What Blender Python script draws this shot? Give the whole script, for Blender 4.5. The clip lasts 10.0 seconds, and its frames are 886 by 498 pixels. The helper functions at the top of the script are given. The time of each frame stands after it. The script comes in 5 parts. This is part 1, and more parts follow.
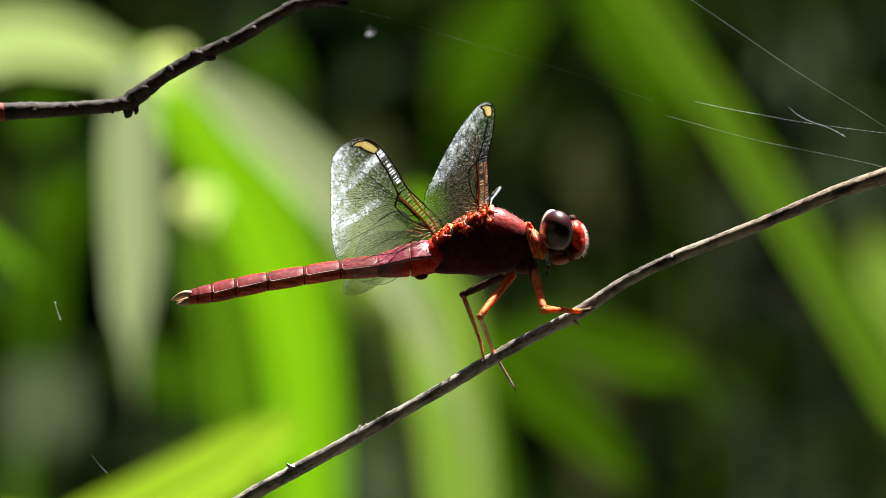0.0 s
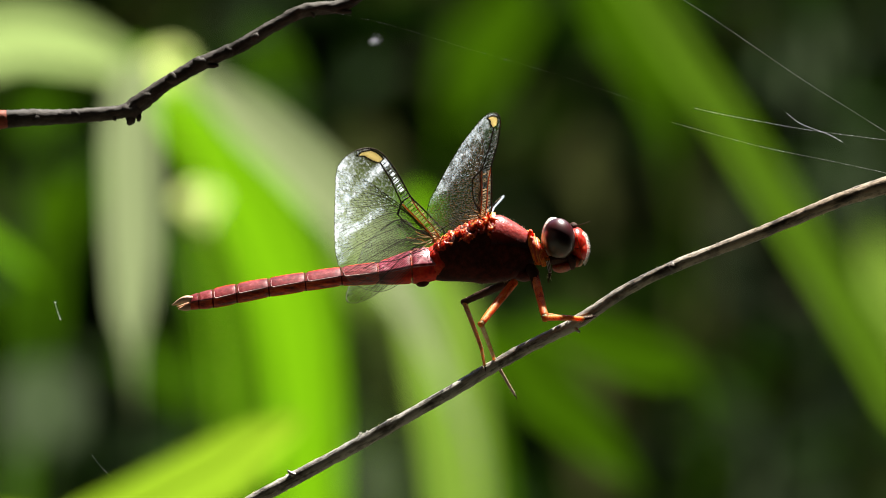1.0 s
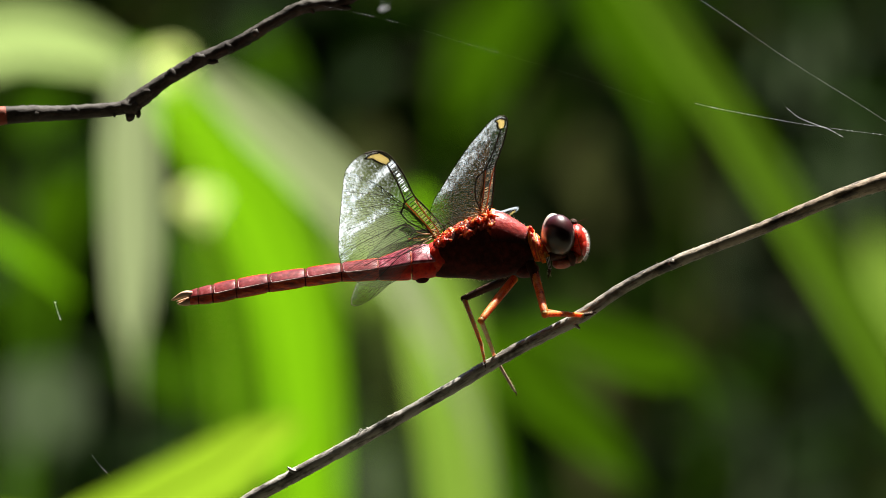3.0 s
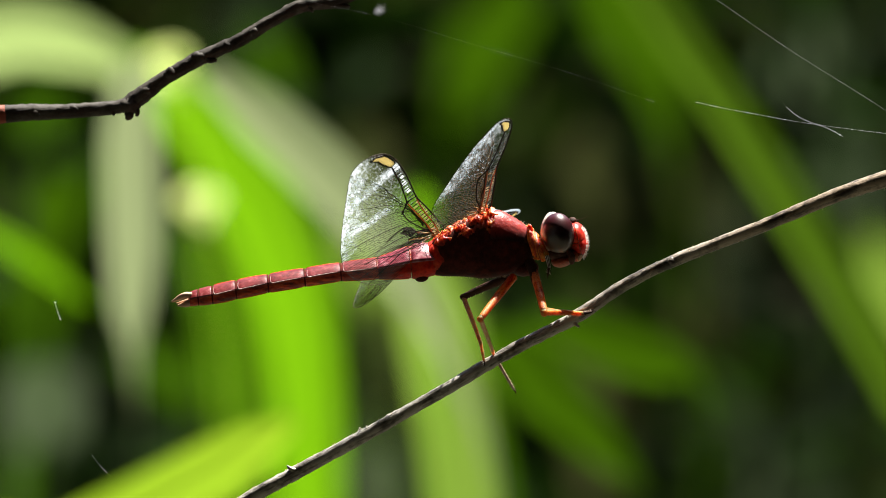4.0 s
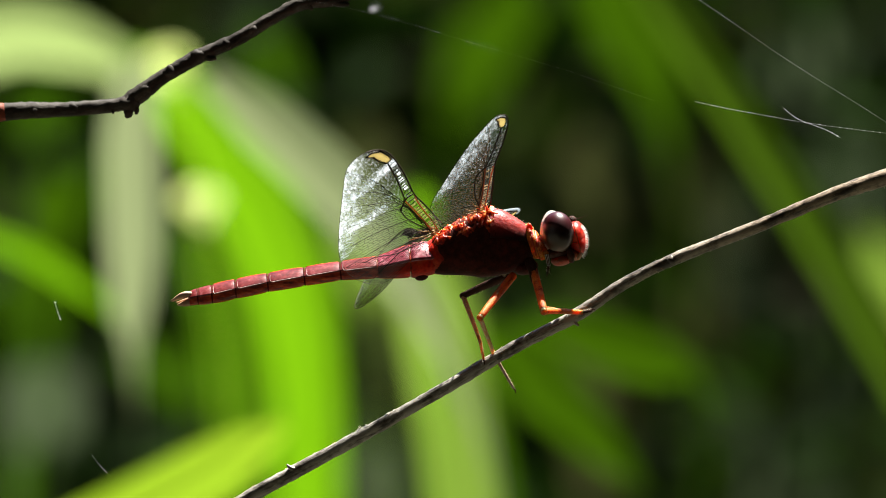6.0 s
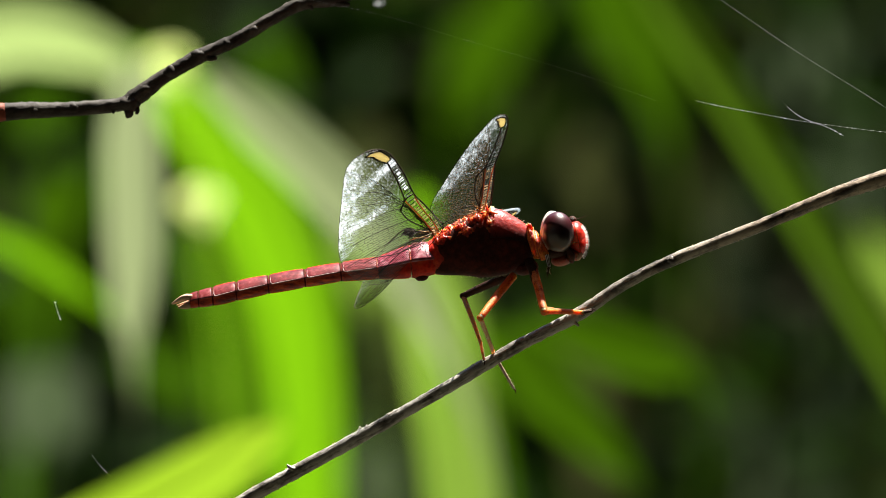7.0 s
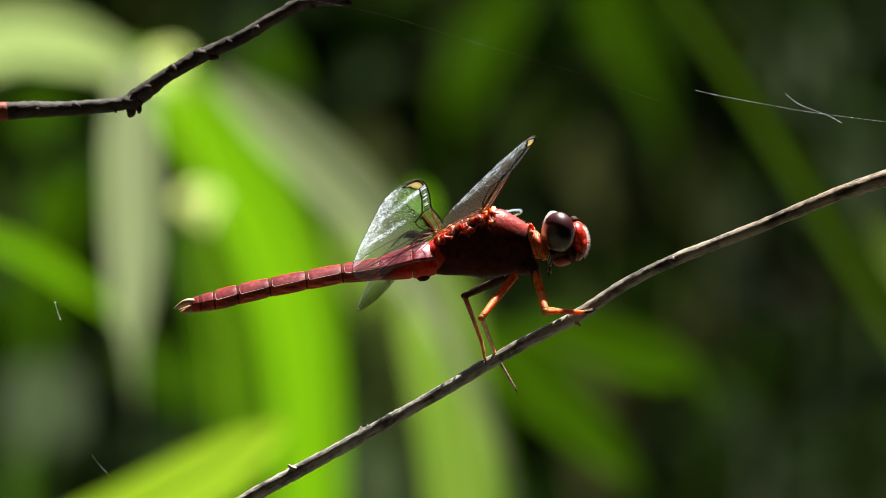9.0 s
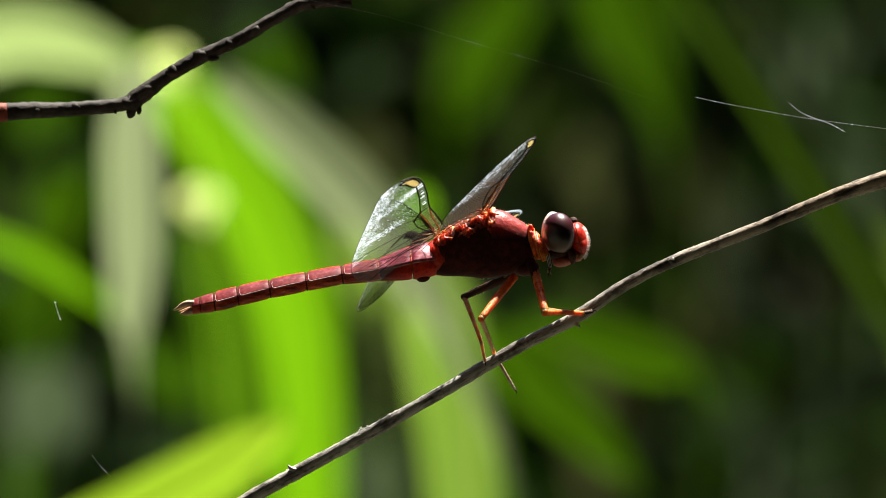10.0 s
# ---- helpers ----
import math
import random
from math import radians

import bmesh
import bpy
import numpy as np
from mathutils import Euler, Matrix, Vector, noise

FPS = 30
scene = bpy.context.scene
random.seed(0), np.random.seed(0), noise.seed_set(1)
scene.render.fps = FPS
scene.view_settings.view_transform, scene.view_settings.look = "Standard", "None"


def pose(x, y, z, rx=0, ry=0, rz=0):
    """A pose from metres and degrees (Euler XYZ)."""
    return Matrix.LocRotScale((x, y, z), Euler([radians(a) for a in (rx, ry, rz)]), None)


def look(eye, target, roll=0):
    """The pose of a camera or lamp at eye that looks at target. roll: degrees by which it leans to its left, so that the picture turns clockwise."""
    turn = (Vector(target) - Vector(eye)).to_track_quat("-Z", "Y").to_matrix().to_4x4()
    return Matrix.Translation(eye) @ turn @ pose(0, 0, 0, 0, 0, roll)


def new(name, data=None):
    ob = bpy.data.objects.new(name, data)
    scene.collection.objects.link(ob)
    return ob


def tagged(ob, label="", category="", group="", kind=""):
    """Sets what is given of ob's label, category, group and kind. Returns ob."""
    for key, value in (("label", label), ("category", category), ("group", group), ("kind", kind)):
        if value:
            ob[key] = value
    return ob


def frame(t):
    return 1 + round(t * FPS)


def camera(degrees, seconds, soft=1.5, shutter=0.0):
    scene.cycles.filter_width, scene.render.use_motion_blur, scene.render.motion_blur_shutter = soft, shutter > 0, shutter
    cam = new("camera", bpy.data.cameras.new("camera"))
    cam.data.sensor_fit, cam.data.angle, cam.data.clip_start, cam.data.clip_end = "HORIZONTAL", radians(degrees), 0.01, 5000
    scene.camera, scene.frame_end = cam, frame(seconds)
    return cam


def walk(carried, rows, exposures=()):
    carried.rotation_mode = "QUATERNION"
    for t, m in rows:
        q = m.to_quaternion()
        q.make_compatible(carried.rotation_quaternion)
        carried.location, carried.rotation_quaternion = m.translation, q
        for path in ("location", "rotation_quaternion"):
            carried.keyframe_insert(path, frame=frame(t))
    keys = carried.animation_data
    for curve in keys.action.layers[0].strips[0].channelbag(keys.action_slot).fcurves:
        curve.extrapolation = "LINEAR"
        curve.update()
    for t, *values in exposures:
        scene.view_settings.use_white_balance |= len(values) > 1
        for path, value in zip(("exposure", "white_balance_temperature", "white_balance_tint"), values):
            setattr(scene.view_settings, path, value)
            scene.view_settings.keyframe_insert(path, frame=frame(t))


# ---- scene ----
U = 0.000055          # drawing unit of the insect and its twig, 0.055 mm
H = 0.85              # height of the view's centre over the ground
REACH = 1.8           # from the lens to the insect


def spot(x, y, d=0.0):
    """A place near the insect, in drawing units from the top left corner; d: away from the lens."""
    k = U * (1 + d * U / REACH)
    return Vector(((x - 784) * k, d * U, H + (441 - y) * k))


def far(x, y, dist):
    """A place on the same line of sight, dist metres from the lens."""
    k = U * dist / REACH
    return Vector(((x - 784) * k, dist - REACH, H + (441 - y) * k))


LEAN = 0.47           # slope of the reed blades, whose tops lean over towards the lens

# ------------------------------------------------------------ camera
cam = camera(2 * math.degrees(math.atan(784 * U / REACH)), 10.0, soft=0.8)
cam.data.dof.use_dof = True
cam.data.dof.focus_distance = REACH - 0.003
cam.data.dof.aperture_fstop = cam.data.lens / 9.0
EYE = look((0, -REACH, H), (0, 0, H))
walk(cam, [(0.0, EYE), (10.0, EYE)], exposures=[(0.0, 1.59), (5.5, 1.61), (7.0, 1.69), (7.5, 1.41), (8.5, 1.47), (9.5, 1.45), (10.0, 1.58)])

# ------------------------------------------------------------ light
SUN_FROM = Vector((0.22, 0.30, 0.93)).normalized()
world = bpy.data.worlds.new("sky")
scene.world = world
world.use_nodes = True
wn = world.node_tree.nodes
sky = wn.new("ShaderNodeTexSky")
sky.sky_type = "NISHITA"
sky.sun_disc = False
sky.sun_elevation = math.asin(SUN_FROM.z)
sky.sun_rotation = math.atan2(SUN_FROM.x, SUN_FROM.y)
wn["Background"].inputs["Strength"].default_value = 0.05
world.node_tree.links.new(sky.outputs[0], wn["Background"].inputs["Color"])
sun = new("sun", bpy.data.lights.new("sun", "SUN"))
sun.data.energy = 5.0
sun.data.angle = radians(0.53)
sun.data.color = (1.0, 0.95, 0.86)
sun.matrix_world = look(SUN_FROM * 20, (0, 0, 0))


# ------------------------------------------------------------ materials
def material(name):
    m = bpy.data.materials.new(name)
    m.use_nodes = True
    nt = m.node_tree
    nt.nodes.clear()
    out = nt.nodes.new("ShaderNodeOutputMaterial")
    return m, nt, out


def node(nt, kind, links=None, **values):
    n = nt.nodes.new(kind)
    for key, value in values.items():
        n.inputs[key.replace("_", " ")].default_value = value
    for key, src in (links or {}).items():
        nt.links.new(src, n.inputs[key])
    return n


def ramp(nt, fac, stops):
    n = nt.nodes.new("ShaderNodeValToRGB")
    while len(n.color_ramp.elements) < len(stops):
        n.color_ramp.elements.new(0.5)
    for e, (p, c) in zip(n.color_ramp.elements, stops):
        e.position, e.color = p, (*c, 1)
    nt.links.new(fac, n.inputs[0])
    return n.outputs[0]


def noise_at(nt, scale, detail=4.0, stretch=(1, 1, 1), coord="Object", rough=0.6):
    tc = nt.nodes.new("ShaderNodeTexCoord")
    mp = nt.nodes.new("ShaderNodeMapping")
    mp.inputs["Scale"].default_value = stretch
    nt.links.new(tc.outputs[coord], mp.inputs[0])
    n = node(nt, "ShaderNodeTexNoise", {"Vector": mp.outputs[0]}, Scale=scale, Detail=detail, Roughness=rough)
    return n.outputs[0]


def bump(nt, height, strength, distance):
    return node(nt, "ShaderNodeBump", {"Height": height}, Strength=strength, Distance=distance).outputs[0]


def skin(name, stops, scale, rough=0.4, spec=0.5, relief=0.4, depth=10 * U, sheer=0.0, glow=(1, 0.2, 0.02), coat=0.0,
         stretch=(1, 1, 1), fine=None, deep=0.0, fade=None, bleed=(1.0, 0.30, 0.12)):
    """A grained surface; sheer: the share of light that comes through it, in the colour glow; fade: an axis along which
    the hue passes over into another (axis, from, to, colour)."""
    m, nt, out = material(name)
    a = noise_at(nt, scale, 5, stretch)
    b = noise_at(nt, fine or scale * 6, 3, stretch)
    mix = node(nt, "ShaderNodeMath", {0: a, 1: b})
    mix.operation = "MULTIPLY_ADD"
    mix.inputs[2].default_value = 0.25
    col = ramp(nt, mix.outputs[0], stops)
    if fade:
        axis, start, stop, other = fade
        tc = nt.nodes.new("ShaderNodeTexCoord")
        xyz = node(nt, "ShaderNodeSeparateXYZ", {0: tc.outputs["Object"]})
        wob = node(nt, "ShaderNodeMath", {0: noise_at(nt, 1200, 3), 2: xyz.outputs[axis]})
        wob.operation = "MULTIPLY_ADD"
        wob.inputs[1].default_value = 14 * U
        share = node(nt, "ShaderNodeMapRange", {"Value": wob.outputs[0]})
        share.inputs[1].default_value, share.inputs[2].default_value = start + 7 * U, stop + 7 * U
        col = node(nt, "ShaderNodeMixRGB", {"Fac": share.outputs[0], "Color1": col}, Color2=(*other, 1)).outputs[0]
    p = node(nt, "ShaderNodeBsdfPrincipled", {"Base Color": col, "Normal": bump(nt, b, relief, depth)}, Roughness=rough)
    p.inputs["Specular IOR Level"].default_value = spec
    p.inputs["Coat Weight"].default_value = coat
    p.inputs["Coat Roughness"].default_value = 0.08
    if deep:
        p.inputs["Subsurface Weight"].default_value = 1.0
        p.inputs["Subsurface Radius"].default_value = bleed
        p.inputs["Subsurface Scale"].default_value = deep
    last = p.outputs[0]
    if sheer:
        t = node(nt, "ShaderNodeBsdfTranslucent", Color=(*glow, 1))
        mx = node(nt, "ShaderNodeMixShader", {1: last, 2: t.outputs[0]}, Fac=sheer)
        last = mx.outputs[0]
    nt.links.new(last, out.inputs[0])
    return m


RIM = skin("pale_mauve_rim", [(0.3, (0.42, 0.22, 0.20)), (0.7, (0.72, 0.52, 0.50))], 900, rough=0.35, spec=0.5)
THORAX = skin("red_cuticle", [(0.34, (0.022, 0.007, 0.005)), (0.47, (0.045, 0.011, 0.008)), (0.62, (0.10, 0.018, 0.012))],
              300, rough=0.55, spec=0.08, relief=0.5, depth=2 * U)
# red fades dark down the side; the shade is put into the colour
SHOULDER = skin("side_shaded_red_cuticle", [(0.34, (0.20, 0.008, 0.006)), (0.5, (0.46, 0.028, 0.022)), (0.66, (0.62, 0.11, 0.10))],
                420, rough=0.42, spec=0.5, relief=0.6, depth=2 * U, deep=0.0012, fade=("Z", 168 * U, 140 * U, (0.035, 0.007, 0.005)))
ABDOMEN = skin("crimson_cuticle", [(0.36, (0.08, 0.006, 0.006)), (0.47, (0.185, 0.016, 0.017)), (0.56, (0.28, 0.038, 0.040)), (0.66, (0.40, 0.11, 0.115))],
               420, rough=0.34, spec=0.5, relief=0.22, depth=2 * U)
FLANK = skin("dark_red_flank", [(0.40, (0.08, 0.007, 0.005)), (0.5, (0.42, 0.034, 0.013)), (0.62, (0.78, 0.12, 0.03))],
             330, rough=0.42, spec=0.35, relief=0.5, depth=2 * U, stretch=(0.5, 1, 1.6), deep=0.0004)
# the palest stop stands in for a whitish highlight on the first segments
ROSE = skin("rose_red_cuticle", [(0.36, (0.14, 0.006, 0.016)), (0.48, (0.33, 0.04, 0.07)), (0.62, (0.58, 0.24, 0.28))],
            360, rough=0.36, spec=0.6, relief=0.35, depth=2.5 * U, fine=1500)
# strong reds stand in for the glow through the waist, fading at its ends
WAIST_FLANK = skin("red_glow_flank_of_the_waist", [(0.3, (0.22, 0.008, 0.004)), (0.5, (0.72, 0.026, 0.010)), (0.7, (0.85, 0.08, 0.02))], 400, rough=0.5, spec=0.3, relief=0.4, depth=2 * U,
                   deep=0.0020, fade=("X", -45 * U, -95 * U, (0.11, 0.010, 0.006)))
WAIST_FADE = skin("red_waist_glow", [(0.3, (0.20, 0.008, 0.004)), (0.5, (0.60, 0.026, 0.010)), (0.7, (0.80, 0.08, 0.02))], 400, rough=0.5, spec=0.3, relief=0.5, depth=2 * U,
                  deep=0.0010, fade=("X", -226 * U, -196 * U, (0.045, 0.008, 0.006)))
CRUMPLE = skin("crumpled_orange_cuticle", [(0.40, (0.16, 0.012, 0.005)), (0.47, (0.36, 0.028, 0.008)), (0.54, (0.60, 0.10, 0.016)), (0.64, (0.85, 0.36, 0.10))], 600, fine=2400,
               rough=0.45, spec=0.4, relief=0.5, depth=2 * U, deep=0.0009)
RING = skin("dark_joint", [(0.3, (0.06, 0.008, 0.006)), (0.7, (0.15, 0.02, 0.016))], 900, rough=0.8, spec=0.1)
ORANGE = skin("orange_leg", [(0.40, (0.34, 0.035, 0.008)), (0.46, (0.72, 0.14, 0.016)), (0.55, (0.86, 0.24, 0.035)), (0.68, (0.92, 0.38, 0.10))],
              1300, rough=0.5, spec=0.4, relief=0.8, depth=1.5 * U, deep=0.0012, bleed=(1.0, 0.45, 0.18))
RED_ORANGE = skin("red_orange_cuticle", [(0.25, (0.38, 0.03, 0.008)), (0.6, (0.55, 0.06, 0.012)), (0.8, (0.66, 0.12, 0.03))], 900, rough=0.4, relief=0.5, depth=1.5 * U, deep=0.0010)
PALE = skin("pale_orange_cuticle", [(0.25, (0.50, 0.26, 0.14)), (0.6, (0.64, 0.42, 0.28)), (0.8, (0.76, 0.60, 0.46))],
            900, rough=0.5, relief=0.5, depth=1.5 * U)
DARK = skin("dark_leg", [(0.3, (0.022, 0.009, 0.005)), (0.7, (0.08, 0.026, 0.013))], 900, rough=0.6, spec=0.2)
LIP = skin("red_brown_lip", [(0.30, (0.10, 0.018, 0.008)), (0.5, (0.26, 0.045, 0.018)), (0.75, (0.50, 0.17, 0.07))], 700, rough=0.45, spec=0.45, relief=0.6, depth=2 * U, deep=0.0006)
SHIN = skin("pale_orange_shin", [(0.40, (0.66, 0.28, 0.10)), (0.5, (0.90, 0.50, 0.25)), (0.62, (0.95, 0.74, 0.52))],
            1300, rough=0.45, spec=0.5, relief=0.7, depth=1.5 * U, deep=0.0007, bleed=(1.0, 0.6, 0.4))
FOOT = skin("greyish_pink_foot", [(0.38, (0.34, 0.17, 0.12)), (0.5, (0.68, 0.46, 0.36)), (0.62, (0.88, 0.74, 0.64))], 900, rough=0.45, spec=0.45, relief=0.7, depth=1.5 * U)
BRISTLE = skin("pale_bristle", [(0.3, (0.75, 0.62, 0.42)), (0.7, (0.9, 0.8, 0.62))], 900, rough=0.5, sheer=0.5, glow=(0.95, 0.85, 0.65))
BLACK_BRISTLE = skin("dark_bristle", [(0.3, (0.04, 0.02, 0.012)), (0.7, (0.12, 0.06, 0.03))], 900, rough=0.4)
WHITE_HAIR = skin("white_hair", [(0.3, (0.8, 0.78, 0.74)), (0.7, (0.95, 0.93, 0.9))], 900, rough=0.4, sheer=0.5, glow=(0.95, 0.93, 0.9))
FACE = skin("red_face", [(0.36, (0.34, 0.012, 0.008)), (0.5, (0.66, 0.035, 0.016)), (0.66, (0.84, 0.11, 0.05))],
            420, fine=1800, rough=0.4, spec=0.45, relief=0.6, depth=1.5 * U, deep=0.0014)
OCCIPUT = skin("grey_occiput", [(0.3, (0.66, 0.62, 0.55)), (0.7, (0.85, 0.82, 0.76))], 900, rough=0.45)
STIGMA = skin("amber_wing_spot", [(0.3, (0.88, 0.72, 0.40)), (0.7, (0.95, 0.84, 0.55))], 600, rough=0.35, sheer=0.5, glow=(1.0, 0.88, 0.52))
# silver colour that stands in for glints on the wings
SILVER_GLINT = skin("silvery_wing_glint", [(0.36, (0.36, 0.44, 0.56)), (0.5, (0.64, 0.74, 0.88)), (0.6, (0.86, 0.93, 0.99))], 900, rough=0.3, sheer=0.5, glow=(0.88, 0.95, 1.0))
VEIN = skin("wing_vein", [(0.3, (0.012, 0.008, 0.006)), (0.7, (0.05, 0.03, 0.02))], 700, rough=0.65, spec=0.15)
TAN_VEIN = skin("tan_wing_vein", [(0.36, (0.20, 0.10, 0.045)), (0.5, (0.44, 0.27, 0.14)), (0.64, (0.68, 0.50, 0.32))], 900, rough=0.4, sheer=0.35, glow=(0.85, 0.55, 0.28))
BROWN_VEIN = skin("brown_wing_vein", [(0.36, (0.03, 0.018, 0.010)), (0.5, (0.10, 0.06, 0.035)), (0.64, (0.26, 0.17, 0.10))], 1500, rough=0.4, sheer=0.35, glow=(0.6, 0.42, 0.25))
RED_VEIN = skin("orange_wing_vein", [(0.3, (0.34, 0.06, 0.02)), (0.7, (0.55, 0.16, 0.05))], 700, rough=0.35, sheer=0.3, glow=(0.9, 0.3, 0.06))


def eye_material():
    m, nt, out = material("compound_eye")
    tc = nt.nodes.new("ShaderNodeTexCoord")
    xyz = nt.nodes.new("ShaderNodeSeparateXYZ")
    nt.links.new(tc.outputs["Generated"], xyz.inputs[0])
    wob = noise_at(nt, 900, 3)
    h = node(nt, "ShaderNodeMath", {0: wob, 2: xyz.outputs["Z"]})
    h.operation = "MULTIPLY_ADD"
    h.inputs[1].default_value = 0.14
    col = ramp(nt, h.outputs[0], [(0.10, (0.10, 0.075, 0.045)), (0.34, (0.040, 0.026, 0.017)), (0.52, (0.014, 0.004, 0.005)), (0.95, (0.07, 0.008, 0.012))])
    vor = node(nt, "ShaderNodeTexVoronoi", {"Vector": tc.outputs["Object"]}, Scale=9000)
    p = node(nt, "ShaderNodeBsdfPrincipled", {"Base Color": col, "Normal": bump(nt, vor.outputs["Distance"], 0.12, 0.4 * U)}, Roughness=0.34)
    p.inputs["Coat Weight"].default_value = 1.0
    p.inputs["Specular IOR Level"].default_value = 0.15
    p.inputs["Coat Roughness"].default_value = 0.3
    p.inputs["Coat IOR"].default_value = 1.6
    nt.links.new(p.outputs[0], out.inputs[0])
    return m


EYE_MAT = eye_material()


def membrane_material(name, strength, corner, slope, bands=False, veil=0.002):
    """Clear film; a crumpled milky seam, its sheen painted in, runs along its hind edge (across at corner, deepening by
    slope towards the root), and two milky creases, painted alike, cross a wing with bands."""
    m, nt, out = material(name)
    tc = nt.nodes.new("ShaderNodeTexCoord")
    xyz = nt.nodes.new("ShaderNodeSeparateXYZ")
    nt.links.new(tc.outputs["Object"], xyz.inputs[0])

    def calc(op, a, b=None, c=None, clamp=False):
        n = nt.nodes.new("ShaderNodeMath")
        n.operation, n.use_clamp = op, clamp
        for i, v in enumerate((a, b, c)):
            if v is None:
                continue
            if isinstance(v, (int, float)):
                n.inputs[i].default_value = v
            else:
                nt.links.new(v, n.inputs[i])
        return n.outputs[0]
    wide = noise_at(nt, 160, 4, (0.6, 1.2, 1))
    fine = noise_at(nt, 1100, 5, (0.42, 1.0, 1), rough=0.7)
    grain = noise_at(nt, 4200, 2, (0.4, 1.0, 1))
    along = calc("ADD", calc("MULTIPLY", xyz.outputs["X"], 1 / U), calc("MULTIPLY_ADD", wide, 60.0, -30.0))
    across = calc("ADD", calc("MULTIPLY", xyz.outputs["Y"], -1 / U), calc("MULTIPLY_ADD", fine, 36.0, -18.0))
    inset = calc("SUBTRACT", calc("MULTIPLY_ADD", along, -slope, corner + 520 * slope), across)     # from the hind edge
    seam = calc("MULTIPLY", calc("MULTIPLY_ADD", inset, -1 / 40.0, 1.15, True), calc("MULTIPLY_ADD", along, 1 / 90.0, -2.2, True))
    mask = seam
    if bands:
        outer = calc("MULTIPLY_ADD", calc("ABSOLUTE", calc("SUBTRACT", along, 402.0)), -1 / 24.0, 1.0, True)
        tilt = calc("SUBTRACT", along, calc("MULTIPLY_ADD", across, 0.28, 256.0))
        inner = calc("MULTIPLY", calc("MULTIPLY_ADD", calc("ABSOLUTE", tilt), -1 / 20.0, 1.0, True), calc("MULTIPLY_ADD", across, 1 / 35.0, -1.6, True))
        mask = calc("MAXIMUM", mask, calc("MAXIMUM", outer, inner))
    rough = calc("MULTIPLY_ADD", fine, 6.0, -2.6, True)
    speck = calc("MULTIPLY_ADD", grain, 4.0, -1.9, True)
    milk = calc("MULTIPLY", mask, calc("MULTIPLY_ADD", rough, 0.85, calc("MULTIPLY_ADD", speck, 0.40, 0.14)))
    # specked haze; veil paints in the whitish sheen of the inner wing
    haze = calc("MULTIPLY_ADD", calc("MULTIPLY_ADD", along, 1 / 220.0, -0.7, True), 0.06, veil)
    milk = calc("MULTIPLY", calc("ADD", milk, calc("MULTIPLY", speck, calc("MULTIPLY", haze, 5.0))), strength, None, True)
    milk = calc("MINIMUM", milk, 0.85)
    nrm = bump(nt, fine, 0.7, 6 * U)
    gl = node(nt, "ShaderNodeBsdfGlossy", {"Normal": nrm}, Color=(0.92, 0.96, 1.0, 1), Roughness=0.3)
    df = node(nt, "ShaderNodeBsdfTranslucent", {"Normal": nrm}, Color=(0.80, 0.89, 0.97, 1))
    dr = node(nt, "ShaderNodeBsdfDiffuse", {"Normal": nrm}, Color=(0.80, 0.89, 0.97, 1))
    sc = node(nt, "ShaderNodeMixShader", {1: df.outputs[0], 2: dr.outputs[0]}, Fac=0.35)
    tr = node(nt, "ShaderNodeBsdfTransparent", Color=(0.95, 0.965, 0.95, 1))
    a = node(nt, "ShaderNodeMixShader", {0: milk, 1: tr.outputs[0], 2: sc.outputs[0]})
    b = node(nt, "ShaderNodeMixShader", {1: a.outputs[0], 2: gl.outputs[0]}, Fac=0.025)
    nt.links.new(b.outputs[0], out.inputs[0])
    return m


HIND_FILM = membrane_material("creased_wing_membrane", 1.0, 88, 0.33, True)
FORE_FILM = membrane_material("wing_membrane", 0.42, 46, 0.28, veil=0.03)
CLEAR_FILM = membrane_material("clear_wing_membrane", 0.22, 88, 0.33)


def amber_film():
    m, nt, out = material("amber_wing_film")
    f = noise_at(nt, 2500, 3)
    df = node(nt, "ShaderNodeBsdfTranslucent", Color=(0.95, 0.62, 0.34, 1))
    dr = node(nt, "ShaderNodeBsdfDiffuse", Color=(0.9, 0.55, 0.30, 1))
    sc = node(nt, "ShaderNodeMixShader", {1: df.outputs[0], 2: dr.outputs[0]}, Fac=0.5)
    tr = node(nt, "ShaderNodeBsdfTransparent", Color=(0.95, 0.85, 0.7, 1))
    amount = node(nt, "ShaderNodeMapRange", {"Value": f})
    amount.inputs[1].default_value, amount.inputs[2].default_value = 0.35, 0.7
    amount.inputs[3].default_value, amount.inputs[4].default_value = 0.08, 0.5
    mx = node(nt, "ShaderNodeMixShader", {0: amount.outputs[0], 1: tr.outputs[0], 2: sc.outputs[0]})
    nt.links.new(mx.outputs[0], out.inputs[0])
    return m


AMBER_FILM = amber_film()


